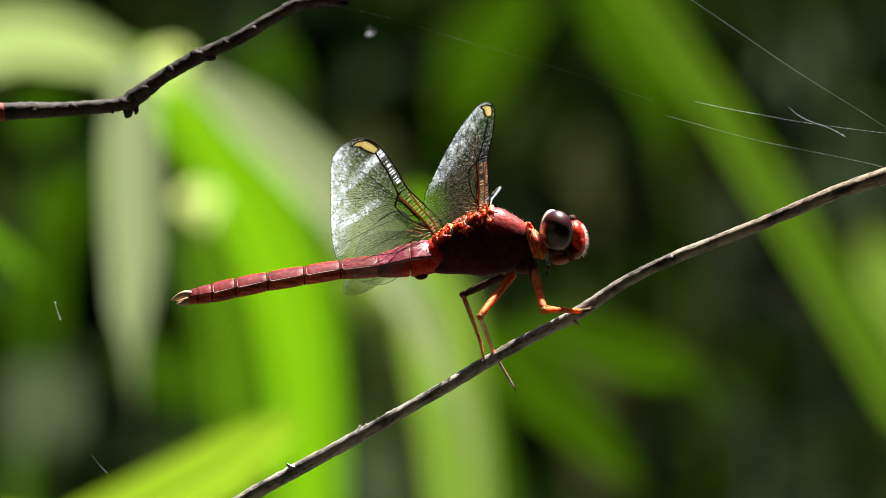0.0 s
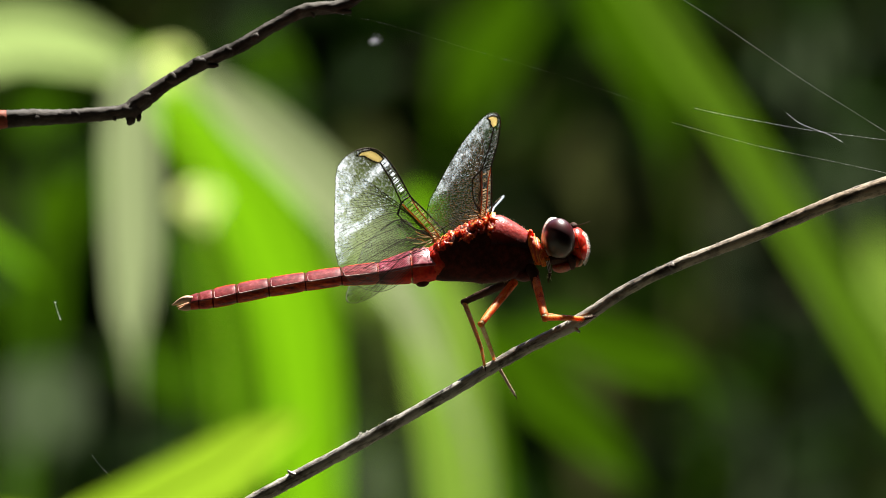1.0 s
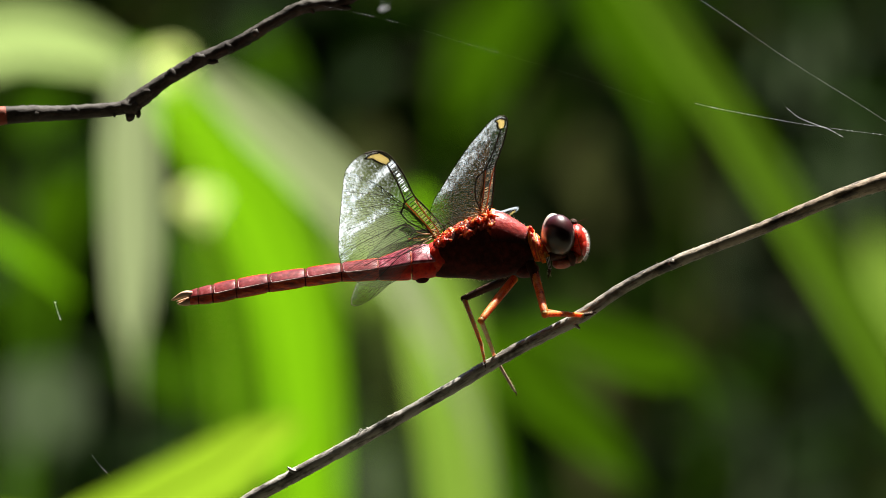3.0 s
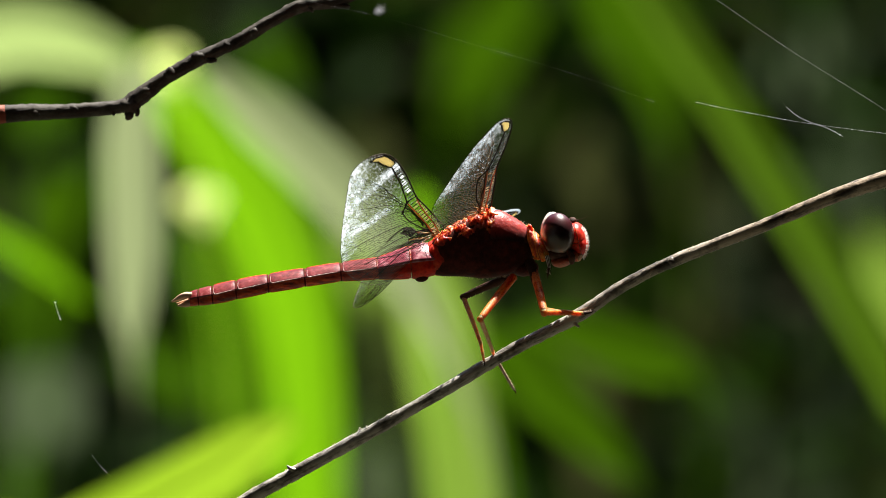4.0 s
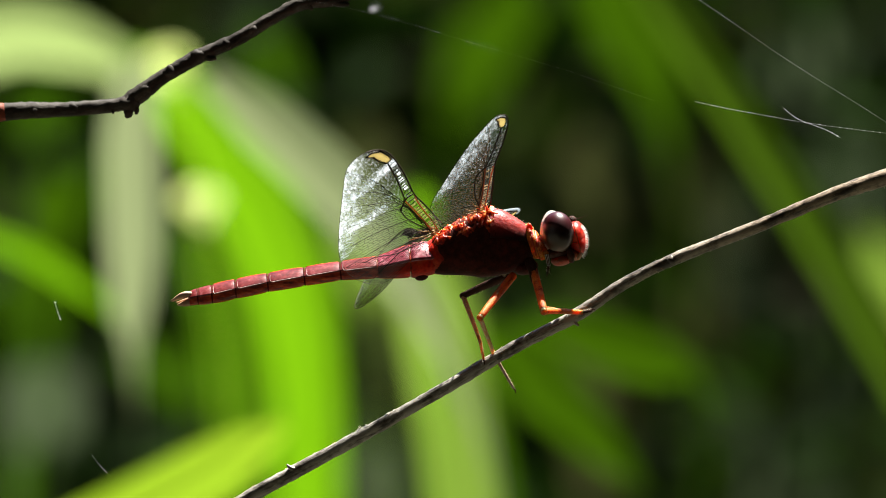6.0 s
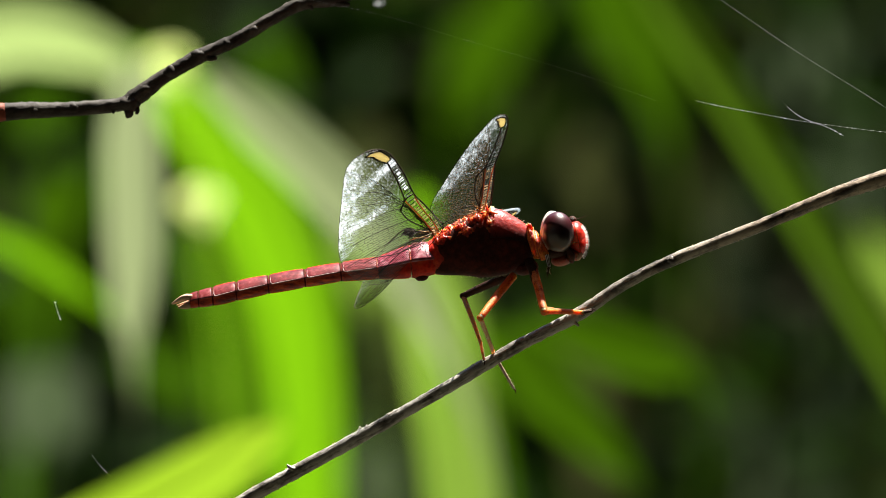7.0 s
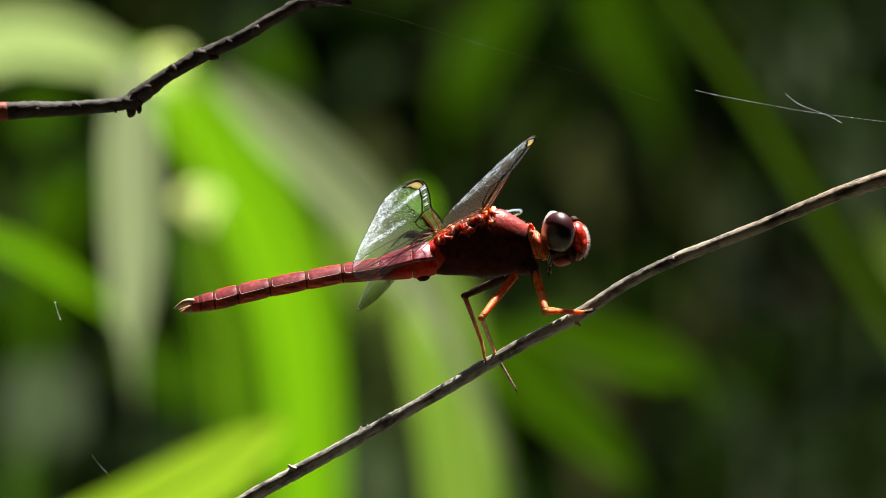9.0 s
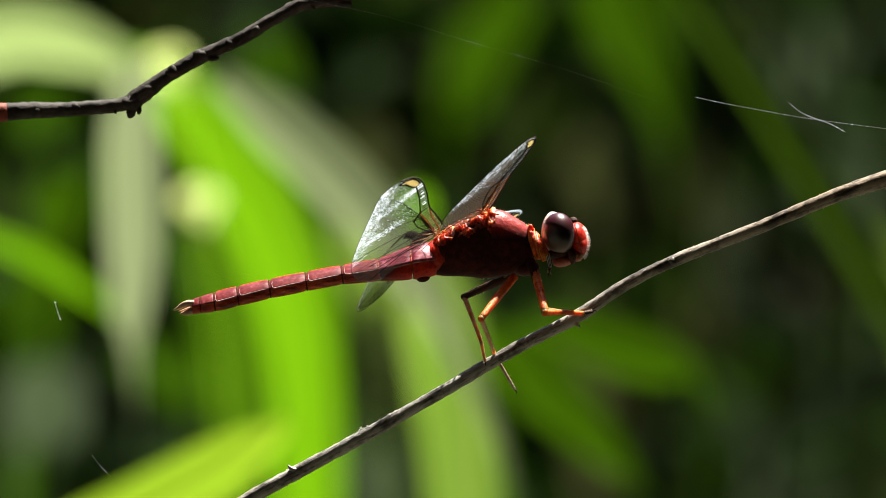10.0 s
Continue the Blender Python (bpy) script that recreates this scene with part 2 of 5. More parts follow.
def bark_material(name, stops, rough=0.7, scale=260, warm=None, gloss=0.5, fuzz=0.0):
    """Bark with streaks along the twig, which follows the first texture axis."""
    m, nt, out = material(name)
    tc = nt.nodes.new("ShaderNodeTexCoord")
    mp = nt.nodes.new("ShaderNodeMapping")
    mp.inputs["Scale"].default_value = (0.12, 1.0, 1.0)
    nt.links.new(tc.outputs["UV"], mp.inputs[0])
    a = node(nt, "ShaderNodeTexNoise", {"Vector": mp.outputs[0]}, Scale=9.0, Detail=6, Roughness=0.7)
    b = noise_at(nt, scale, 4)
    c = noise_at(nt, scale * 9, 3)
    s = node(nt, "ShaderNodeMath", {0: a.outputs[0], 1: b})
    s.operation = "MULTIPLY_ADD"
    s.inputs[2].default_value = 0.18
    pits = node(nt, "ShaderNodeMath", {0: c, 2: s.outputs[0]})
    pits.operation = "MULTIPLY_ADD"
    pits.inputs[1].default_value = 0.16
    less = node(nt, "ShaderNodeMath", {0: pits.outputs[0]})
    less.operation = "SUBTRACT"
    less.inputs[1].default_value = 0.08
    col = ramp(nt, less.outputs[0], stops)
    if warm:
        xyz = nt.nodes.new("ShaderNodeSeparateXYZ")
        nt.links.new(tc.outputs["Object"], xyz.inputs[0])
        f = node(nt, "ShaderNodeMapRange", {"Value": xyz.outputs["X"]})
        f.inputs[1].default_value, f.inputs[2].default_value = -0.010, 0.022
        tint = node(nt, "ShaderNodeMixRGB", {"Fac": f.outputs[0], "Color1": col}, Color2=(*warm, 1))
        dark = node(nt, "ShaderNodeMixRGB", {"Color1": col, "Color2": tint.outputs[0]}, Fac=1.0)
        dark.blend_type = "MULTIPLY"
        both = node(nt, "ShaderNodeMixRGB", {"Fac": f.outputs[0], "Color1": col, "Color2": dark.outputs[0]})
        col = both.outputs[0]
    p = node(nt, "ShaderNodeBsdfPrincipled", {"Base Color": col, "Normal": bump(nt, s.outputs[0], 0.6, 3 * U)}, Roughness=rough)
    fine = node(nt, "ShaderNodeBump", {"Height": c, "Normal": p.inputs["Normal"].links[0].from_socket}, Strength=0.6, Distance=1.5 * U)
    nt.links.new(fine.outputs[0], p.inputs["Normal"])
    p.inputs["Specular IOR Level"].default_value = gloss
    p.inputs["Sheen Weight"].default_value = fuzz
    p.inputs["Sheen Roughness"].default_value = 0.35
    nt.links.new(p.outputs[0], out.inputs[0])
    return m


BARK = bark_material("grey_dead_bark", [(0.31, (0.022, 0.016, 0.011)), (0.36, (0.085, 0.071, 0.055)), (0.40, (0.26, 0.233, 0.19)), (0.47, (0.58, 0.55, 0.48))], rough=0.34, warm=(0.85, 0.70, 0.55), gloss=1.0, fuzz=0.8)
DARK_BARK = bark_material("dark_brown_bark", [(0.28, (0.016, 0.012, 0.009)), (0.42, (0.05, 0.042, 0.034)), (0.62, (0.13, 0.115, 0.095))], gloss=0.3)
RUST_BARK = bark_material("rust_red_bark", [(0.28, (0.16, 0.03, 0.012)), (0.45, (0.34, 0.07, 0.03)), (0.62, (0.45, 0.14, 0.06))])


def leaf_material(name, low, high, through_col, share=0.5, rough=0.4, scale=18):
    m, nt, out = material(name)
    ribs = noise_at(nt, scale, 4, (6, 6, 0.4))
    blot = noise_at(nt, scale * 0.4, 3)
    f = node(nt, "ShaderNodeMath", {0: ribs, 1: blot})
    f.operation = "MULTIPLY_ADD"
    f.inputs[2].default_value = 0.2
    col = ramp(nt, f.outputs[0], [(0.25, low), (0.65, high)])
    p = node(nt, "ShaderNodeBsdfPrincipled", {"Base Color": col, "Normal": bump(nt, ribs, 0.3, 0.002)}, Roughness=rough)
    p.inputs["Specular IOR Level"].default_value = 0.28
    t = node(nt, "ShaderNodeBsdfTranslucent", Color=(*through_col, 1))
    mx = node(nt, "ShaderNodeMixShader", {1: p.outputs[0], 2: t.outputs[0]}, Fac=share)
    nt.links.new(mx.outputs[0], out.inputs[0])
    return m


# all blades get equal sun; shaded and weakly lit ones differ by colour
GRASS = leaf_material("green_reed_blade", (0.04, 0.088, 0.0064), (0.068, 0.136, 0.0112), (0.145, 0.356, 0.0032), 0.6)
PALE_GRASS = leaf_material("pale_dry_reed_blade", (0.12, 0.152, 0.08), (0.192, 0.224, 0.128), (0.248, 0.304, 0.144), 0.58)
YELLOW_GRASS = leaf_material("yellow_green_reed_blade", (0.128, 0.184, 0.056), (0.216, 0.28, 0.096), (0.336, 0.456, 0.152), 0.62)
DIM_GRASS = leaf_material("shade_green_leaf", (0.024, 0.064, 0.0048), (0.044, 0.104, 0.008), (0.048, 0.124, 0.0024), 0.5)
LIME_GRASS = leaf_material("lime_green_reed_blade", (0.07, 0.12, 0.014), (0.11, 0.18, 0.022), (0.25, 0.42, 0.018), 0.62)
MID_GRASS = leaf_material("half_lit_green_leaf", (0.028, 0.08, 0.0048), (0.048, 0.128, 0.008), (0.052, 0.136, 0.0016), 0.55)
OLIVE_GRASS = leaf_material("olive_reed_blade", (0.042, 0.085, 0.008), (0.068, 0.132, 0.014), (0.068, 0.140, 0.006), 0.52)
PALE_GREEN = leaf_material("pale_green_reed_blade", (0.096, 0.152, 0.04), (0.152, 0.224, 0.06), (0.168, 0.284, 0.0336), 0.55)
# very bright leaf colour that stands in for blurred highlights
STRAW_HIGHLIGHT = leaf_material("highlight_straw_leaf", (0.34, 0.40, 0.13), (0.50, 0.56, 0.20), (0.76, 0.90, 0.30), 0.6)
LEAF_GREEN = leaf_material("weak_lit_green_leaf", (0.016, 0.049, 0.003), (0.029, 0.075, 0.0046), (0.030, 0.076, 0.0006), 0.6)
GREY_LEAF = leaf_material("weak_lit_grey_green_leaf", (0.04, 0.056, 0.032), (0.072, 0.096, 0.056), (0.068, 0.096, 0.048), 0.5)
BROWN_LEAF = leaf_material("shade_brown_leaf", (0.0288, 0.0352, 0.0128), (0.052, 0.056, 0.0224), (0.048, 0.056, 0.0176), 0.5)
# shrub leaves near black: the thicket's shade is put into the colour
SHRUB = leaf_material("shade_dark_shrub_leaf", (0.0048, 0.0104, 0.0024), (0.0096, 0.0192, 0.0048), (0.012, 0.0288, 0.0032), 0.25, 0.7, 8)


def undergrowth_material():
    """Small leaves of mixed age: deep green, olive and brown, each of one tint."""
    m, nt, out = material("mixed_undergrowth_leaf")
    geo = nt.nodes.new("ShaderNodeNewGeometry")
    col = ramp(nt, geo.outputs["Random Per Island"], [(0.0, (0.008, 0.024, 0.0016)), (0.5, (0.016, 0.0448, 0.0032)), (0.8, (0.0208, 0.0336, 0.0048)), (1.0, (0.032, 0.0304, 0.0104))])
    mot = noise_at(nt, 120, 4)
    mul = node(nt, "ShaderNodeMixRGB", {"Color1": col, "Color2": mot}, Fac=0.35)
    mul.blend_type = "MULTIPLY"
    p = node(nt, "ShaderNodeBsdfPrincipled", {"Base Color": mul.outputs[0]}, Roughness=0.85)
    p.inputs["Specular IOR Level"].default_value = 0.12
    t = node(nt, "ShaderNodeBsdfTranslucent", {"Color": mul.outputs[0]})
    mx = node(nt, "ShaderNodeMixShader", {1: p.outputs[0], 2: t.outputs[0]}, Fac=0.5)
    nt.links.new(mx.outputs[0], out.inputs[0])
    return m


UNDER = undergrowth_material()


def soil_material():
    m, nt, out = material("leaf_litter_soil")
    a, b = noise_at(nt, 3.0, 8), noise_at(nt, 60, 4)
    f = node(nt, "ShaderNodeMath", {0: a, 1: b})
    f.operation = "MULTIPLY_ADD"
    f.inputs[2].default_value = 0.2
    col = ramp(nt, f.outputs[0], [(0.25, (0.0144, 0.0144, 0.0072)), (0.5, (0.0288, 0.0272, 0.0144)), (0.75, (0.064, 0.0496, 0.0288))])
    p = node(nt, "ShaderNodeBsdfPrincipled", {"Base Color": col, "Normal": bump(nt, b, 0.8, 0.02)}, Roughness=0.95)
    nt.links.new(p.outputs[0], out.inputs[0])
    return m


SOIL = soil_material()
SILK = skin("spider_silk", [(0.3, (0.8, 0.82, 0.85)), (0.7, (0.95, 0.96, 0.98))], 900, rough=0.25, sheer=0.5, glow=(0.95, 0.96, 1.0))


# ------------------------------------------------------------ mesh helpers
def finish(bm, name, mat, smooth=True):
    me = bpy.data.meshes.new(name)
    bmesh.ops.recalc_face_normals(bm, faces=bm.faces)
    for f in bm.faces:
        f.smooth = smooth
    bm.to_mesh(me)
    bm.free()
    me.materials.append(mat)
    return me


def part(name, bm, mat, parent, label="", at=None, smooth=True):
    ob = new(name, finish(bm, name, mat, smooth))
    ob.parent = parent
    if at is not None:
        ob.location = at
    if label:
        tagged(ob, label)
    return ob


def thing(name, at, label, category, group="", kind=""):
    ob = new(name)
    ob.empty_display_size = 0.01
    ob.location = at
    return tagged(ob, label, category, group, kind)


def rings(bm, loops, cap=True, uv=None):
    """Joins loops of points into a skin."""
    vs = [[bm.verts.new(p) for p in loop] for loop in loops]
    n = len(vs[0])
    lay = bm.loops.layers.uv.verify() if uv else None
    for i in range(len(vs) - 1):
        for j in range(n):
            k = (j + 1) % n
            f = bm.faces.new((vs[i][j], vs[i][k], vs[i + 1][k], vs[i + 1][j]))
            if uv:
                for lp, (a, b) in zip(f.loops, ((i, j), (i, j + 1), (i + 1, j + 1), (i + 1, j))):
                    lp[lay].uv = (uv[a], b / n)
    if cap:
        bm.faces.new(vs[0][::-1])
        bm.faces.new(vs[-1])
    return vs


def catmull(pts, steps, closed=False):
    """A smooth line through the points."""
    pts = [Vector(p) for p in pts]
    n = len(pts)
    out = []
    for i in range(n if closed else n - 1):
        if closed:
            a, b, c, d = (pts[(i + k) % n] for k in (-1, 0, 1, 2))
        else:
            b, c = pts[i], pts[i + 1]
            a = pts[i - 1] if i else b * 2 - c
            d = pts[i + 2] if i + 2 < n else c * 2 - b
        for s in range(steps):
            t = s / steps
            out.append(0.5 * (2 * b + (c - a) * t + (2 * a - 5 * b + 4 * c - d) * t * t + (3 * b - 3 * c + d - a) * t ** 3))
    if not closed:
        out.append(pts[-1])
    return out


def sweep(bm, path, radii, n=8, flat=1.0, rough=0.0, cap=True, uv=False, aim=(0, -1, 0)):
    """A tube along path; flat: its depth towards the lens as a share of its height."""
    loops, run = [], [0.0]
    for i, p in enumerate(path):
        t = (path[min(i + 1, len(path) - 1)] - path[max(i - 1, 0)]).normalized()
        side = t.cross(Vector(aim))
        if side.length < 1e-6:
            side = t.cross(Vector((0, 0, 1)))
        side.normalize()
        up = side.cross(t).normalized()
        r = radii[i] if hasattr(radii, "__len__") else radii
        loop = []
        for k in range(n):
            a = 2 * math.pi * k / n
            q = 1.0
            if rough:
                q += rough * noise.noise(Vector((p.x / (14 * U) + 3 * math.cos(a), p.z / (14 * U) + 3 * math.sin(a), p.y / (9 * U))))
            loop.append(p + (side * math.cos(a) + up * math.sin(a) * flat) * r * q)
        loops.append(loop)
        if i:
            run.append(run[-1] + (p - path[i - 1]).length / (60 * U))
    rings(bm, loops, cap, run if uv else None)


def lerp_list(values, m):
    """Spreads a short list of radii over m places."""
    out = []
    for i in range(m):
        f = i / max(m - 1, 1) * (len(values) - 1)
        k = min(int(f), len(values) - 2)
        out.append(values[k] + (values[k + 1] - values[k]) * (f - k))
    return out


def blob(bm, c, r, n=16, m=10, turn=None, lumps=0.0, size=20 * U):
    """A rounded body with the half axes r; lumps: unevenness."""
    turn = turn or Matrix.Identity(3)
    loops = []
    for i in range(1, m):
        a = math.pi * i / m
        loop = []
        for j in range(n):
            b = 2 * math.pi * j / n
            q = Vector((r[0] * math.sin(a) * math.cos(b), r[1] * math.sin(a) * math.sin(b), r[2] * math.cos(a)))
            if lumps:
                q *= 1 + lumps * noise.noise(q / size + Vector(c) / size)
            loop.append(Vector(c) + turn @ q)
        loops.append(loop)
    vs = rings(bm, loops, cap=False)
    top = bm.verts.new(Vector(c) + turn @ Vector((0, 0, r[2])))
    low = bm.verts.new(Vector(c) + turn @ Vector((0, 0, -r[2])))
    for j in range(n):
        k = (j + 1) % n
        bm.faces.new((top, vs[0][k], vs[0][j]))
        bm.faces.new((low, vs[-1][j], vs[-1][k]))


def spike(bm, p, tip, r):
    """A fine bristle."""
    t = (tip - p).normalized()
    a = t.orthogonal().normalized()
    b = t.cross(a)
    base = [bm.verts.new(p + (a * math.cos(k) + b * math.sin(k)) * r) for k in (0, 2.1, 4.2)]
    e = bm.verts.new(tip)
    for i in range(3):
        bm.faces.new((base[i], base[(i + 1) % 3], e))


# ------------------------------------------------------------ ground and thicket
def build_ground():
    bm = bmesh.new()
    steps = [-400, -120, -40, -16] + [x * 0.8 for x in range(-14, 15)] + [16, 40, 120, 400]
    grid = [[bm.verts.new((x, y, 0.05 * noise.noise(Vector((x * 0.7, y * 0.7, 3))) if abs(x) < 15 and abs(y) < 15 else 0)) for x in steps] for y in steps]
    for j in range(len(steps) - 1):
        for i in range(len(steps) - 1):
            bm.faces.new((grid[j][i], grid[j][i + 1], grid[j + 1][i + 1], grid[j + 1][i]))
    tagged(new("ground", finish(bm, "ground", SOIL)), "dark soil with leaf litter under the reeds", "ground", kind="structure")


def build_thicket():
    """The shade-coloured bank of shrubs that closes the view, and its leaves."""
    rnd = random.Random(5)
    bm = bmesh.new()
    nx, nz = 140, 26
    ring = []
    for i in range(nx):
        a = 2 * math.pi * i / nx
        # unseen overhang, added at the sides and behind the lens to block skylight
        over = min(1.0, max(0.0, (0.6 - math.sin(a)) / 0.55))
        over = over * over * (3 - 2 * over)
        tall = 5.4 + 0.8 * over
        col = []
        for k in range(nz + 3):
            z = tall * min(k, nz) / nz
            wob = 0.35 * noise.noise(Vector((5 * math.cos(a) * 1.5, 5 * math.sin(a) * 1.5, z * 1.3)))
            out = 1 + 0.05 * (z / tall) ** 3 - 0.84 * over * (z / tall) ** 2.2
            x, y = 6.0 * math.cos(a) * out, (8.3 if math.sin(a) > 0 else 5.2) * math.copysign(abs(math.sin(a)) ** 0.7, math.sin(a)) * out
            x, y = x + wob * math.cos(a), y + wob * math.sin(a)
            if k > nz:
                grow = (1.12 + 0.2 * (k - nz)) / out * (1 if k > nz + 1 else max(out, 0.3))
                x, y, z = x * grow, y * grow, z * (1.1 if k == nz + 1 else 0.0)
            col.append(bm.verts.new((x, y, z * (1 + 0.10 * noise.noise(Vector((4 * math.cos(a), 4 * math.sin(a), 7)))))))
        ring.append(col)
    for i in range(nx):
        p, q = ring[i], ring[(i + 1) % nx]
        for k in range(nz + 2):
            bm.faces.new((p[k], q[k], q[k + 1], p[k + 1]))
    tagged(new("backdrop", finish(bm, "backdrop", SHRUB)), "dense dark green shrub bank all round, shade in its colour, unseen overhang added", "thicket", kind="structure")
    bm = bmesh.new()
    for _ in range(5200):
        x, z = rnd.uniform(-3.2, 3.2), rnd.uniform(0.05, 3.6)
        if rnd.random() < 0.5:
            x, z = rnd.gauss(0, 0.35), rnd.gauss(H, 0.3)
        y = 8.0 + 0.35 * noise.noise(Vector((x * 1.3, z * 1.3, 0))) - rnd.random() * 0.45 + 0.5 * (max(z, 0) / 4.2) ** 3
        s = rnd.uniform(0.03, 0.07)
        m = Matrix.Translation((x, y, max(z, 0.03))) @ Euler((rnd.uniform(-0.6, 0.9), rnd.uniform(-1, 1), rnd.uniform(0, 6.3))).to_matrix().to_4x4()
        pts = [(0, -1, 0), (0.32, -0.35, 0.06), (0.36, 0.2, 0.08), (0, 1, -0.1), (-0.36, 0.2, 0.08), (-0.32, -0.35, 0.06)]
        vs = [bm.verts.new(m @ (Vector(p) * s)) for p in pts]
        bm.faces.new((vs[0], vs[1], vs[2], vs[3]))
        bm.faces.new((vs[0], vs[3], vs[4], vs[5]))
    tagged(new("shrub_leaves", finish(bm, "shrub_leaves", SHRUB)), "small shrub leaves, deep shade put into their dark green", "foliage", kind="stuff")


def build_undergrowth():
    """Thin leafy stalks between the reeds and the bank, added to lift the black background."""
    rnd = random.Random(21)
    verts, faces = [], []

    def leaf(m, s):
        i = len(verts)
        for p in ((0, 0, 0), (0.2, 0.45, 0.05), (0, 1, -0.12), (-0.2, 0.45, 0.05)):
            verts.append(tuple(m @ (Vector(p) * s)))
        faces.append((i, i + 1, i + 2, i + 3))
    for _ in range(300):
        x, y, tall = rnd.gauss(0, 0.42), rnd.uniform(4.3, 6.6), rnd.uniform(0.75, 1.5)
        lean = Vector((rnd.uniform(-0.15, 0.15), rnd.uniform(-0.1, 0.1), 1))
        i = len(verts)
        for h in (0, tall):
            for k in range(3):
                verts.append((x + lean.x * h + 0.0022 * math.cos(2.1 * k), y + lean.y * h + 0.0022 * math.sin(2.1 * k), h))
        faces.extend([(i, i + 1, i + 4, i + 3), (i + 1, i + 2, i + 5, i + 4), (i + 2, i, i + 3, i + 5)])
        for _ in range(30):
            h = tall * rnd.uniform(0.3, 1.0)
            m = Matrix.Translation((x + lean.x * h, y + lean.y * h, h)) @ Euler((rnd.uniform(-0.9, 0.6), rnd.uniform(-0.7, 0.7), rnd.uniform(0, 6.3))).to_matrix().to_4x4()
            leaf(m, rnd.uniform(0.018, 0.05))
    me = bpy.data.meshes.new("undergrowth")
    me.from_pydata(verts, [], faces)
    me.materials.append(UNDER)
    tagged(new("undergrowth", me), "thin stalks with small green and brown leaves, added to lift the dark", "undergrowth", kind="stuff")


def blade(points, widths, mat, label, fold=0.22, category="grass blade", twist=0.0, group="blades of tall grass"):
    """A long reed blade along far() points, with a folded cross-section and a midrib."""
    x0, _, d0 = points[0]
    points = [(x0, 441 + H * REACH / (U * d0), d0)] + points[1:]      # rooted in the ground
    # even out the steps up from the root, so that the line does not overshoot
    root, first, second = (Vector(p) for p in points[:3])
    step, run, more = (second - first).length * 1.7, 0.0, []
    while run + step * 1.7 < (root - first).length:
        run, step = run + step, step * 1.8
        more.insert(0, tuple(first.lerp(root, run / (root - first).length)))
    points = points[:1] + more + points[1:]
    widths = widths[:1] * (len(more) + 1) + widths[1:]
    path = catmull([far(*p) for p in points], 10)
    for p in path:
        p.y -= LEAN * max(-0.3, p.z - H)
    dist = sum(p[2] for p in points) / len(points)
    wide = [w * U * dist / REACH for w in lerp_list(widths, len(path))]
    at = path[0].copy()
    ob = thing("grass_blade", at, label, category, group)
    bm = bmesh.new()
    loops = []
    for i, p in enumerate(path):
        t = (path[min(i + 1, len(path) - 1)] - path[max(i - 1, 0)]).normalized()
        side = t.cross(Vector((0, -1, 0))).normalized()
        side = (side - Vector((0, LEAN * side.z, 0))).normalized()
        out = side.cross(t).normalized()
        tw = twist * i / len(path)
        side, out = side * math.cos(tw) + out * math.sin(tw), out * math.cos(tw) - side * math.sin(tw)
        w = wide[i] * 0.5
        prof = [(-1, fold * 1.0), (-0.55, fold * 0.42), (0, 0), (0.55, fold * 0.42), (1, fold * 1.0)]
        q = [p - at + side * a * w - out * b * w for a, b in prof]
        loops.append([bm.verts.new(v) for v in q])
    for a, b in zip(loops, loops[1:]):
        for j in range(4):
            bm.faces.new((a[j], a[j + 1], b[j + 1], b[j]))
    part("leaf_blade", bm, mat, ob)
    bm = bmesh.new()
    sweep(bm, [p - at + Vector((0, w * 0.03, 0)) for p, w in zip(path, wide)], [w * 0.025 + 0.0002 for w in wide], n=6)
    part("midrib", bm, mat, ob)
    return ob


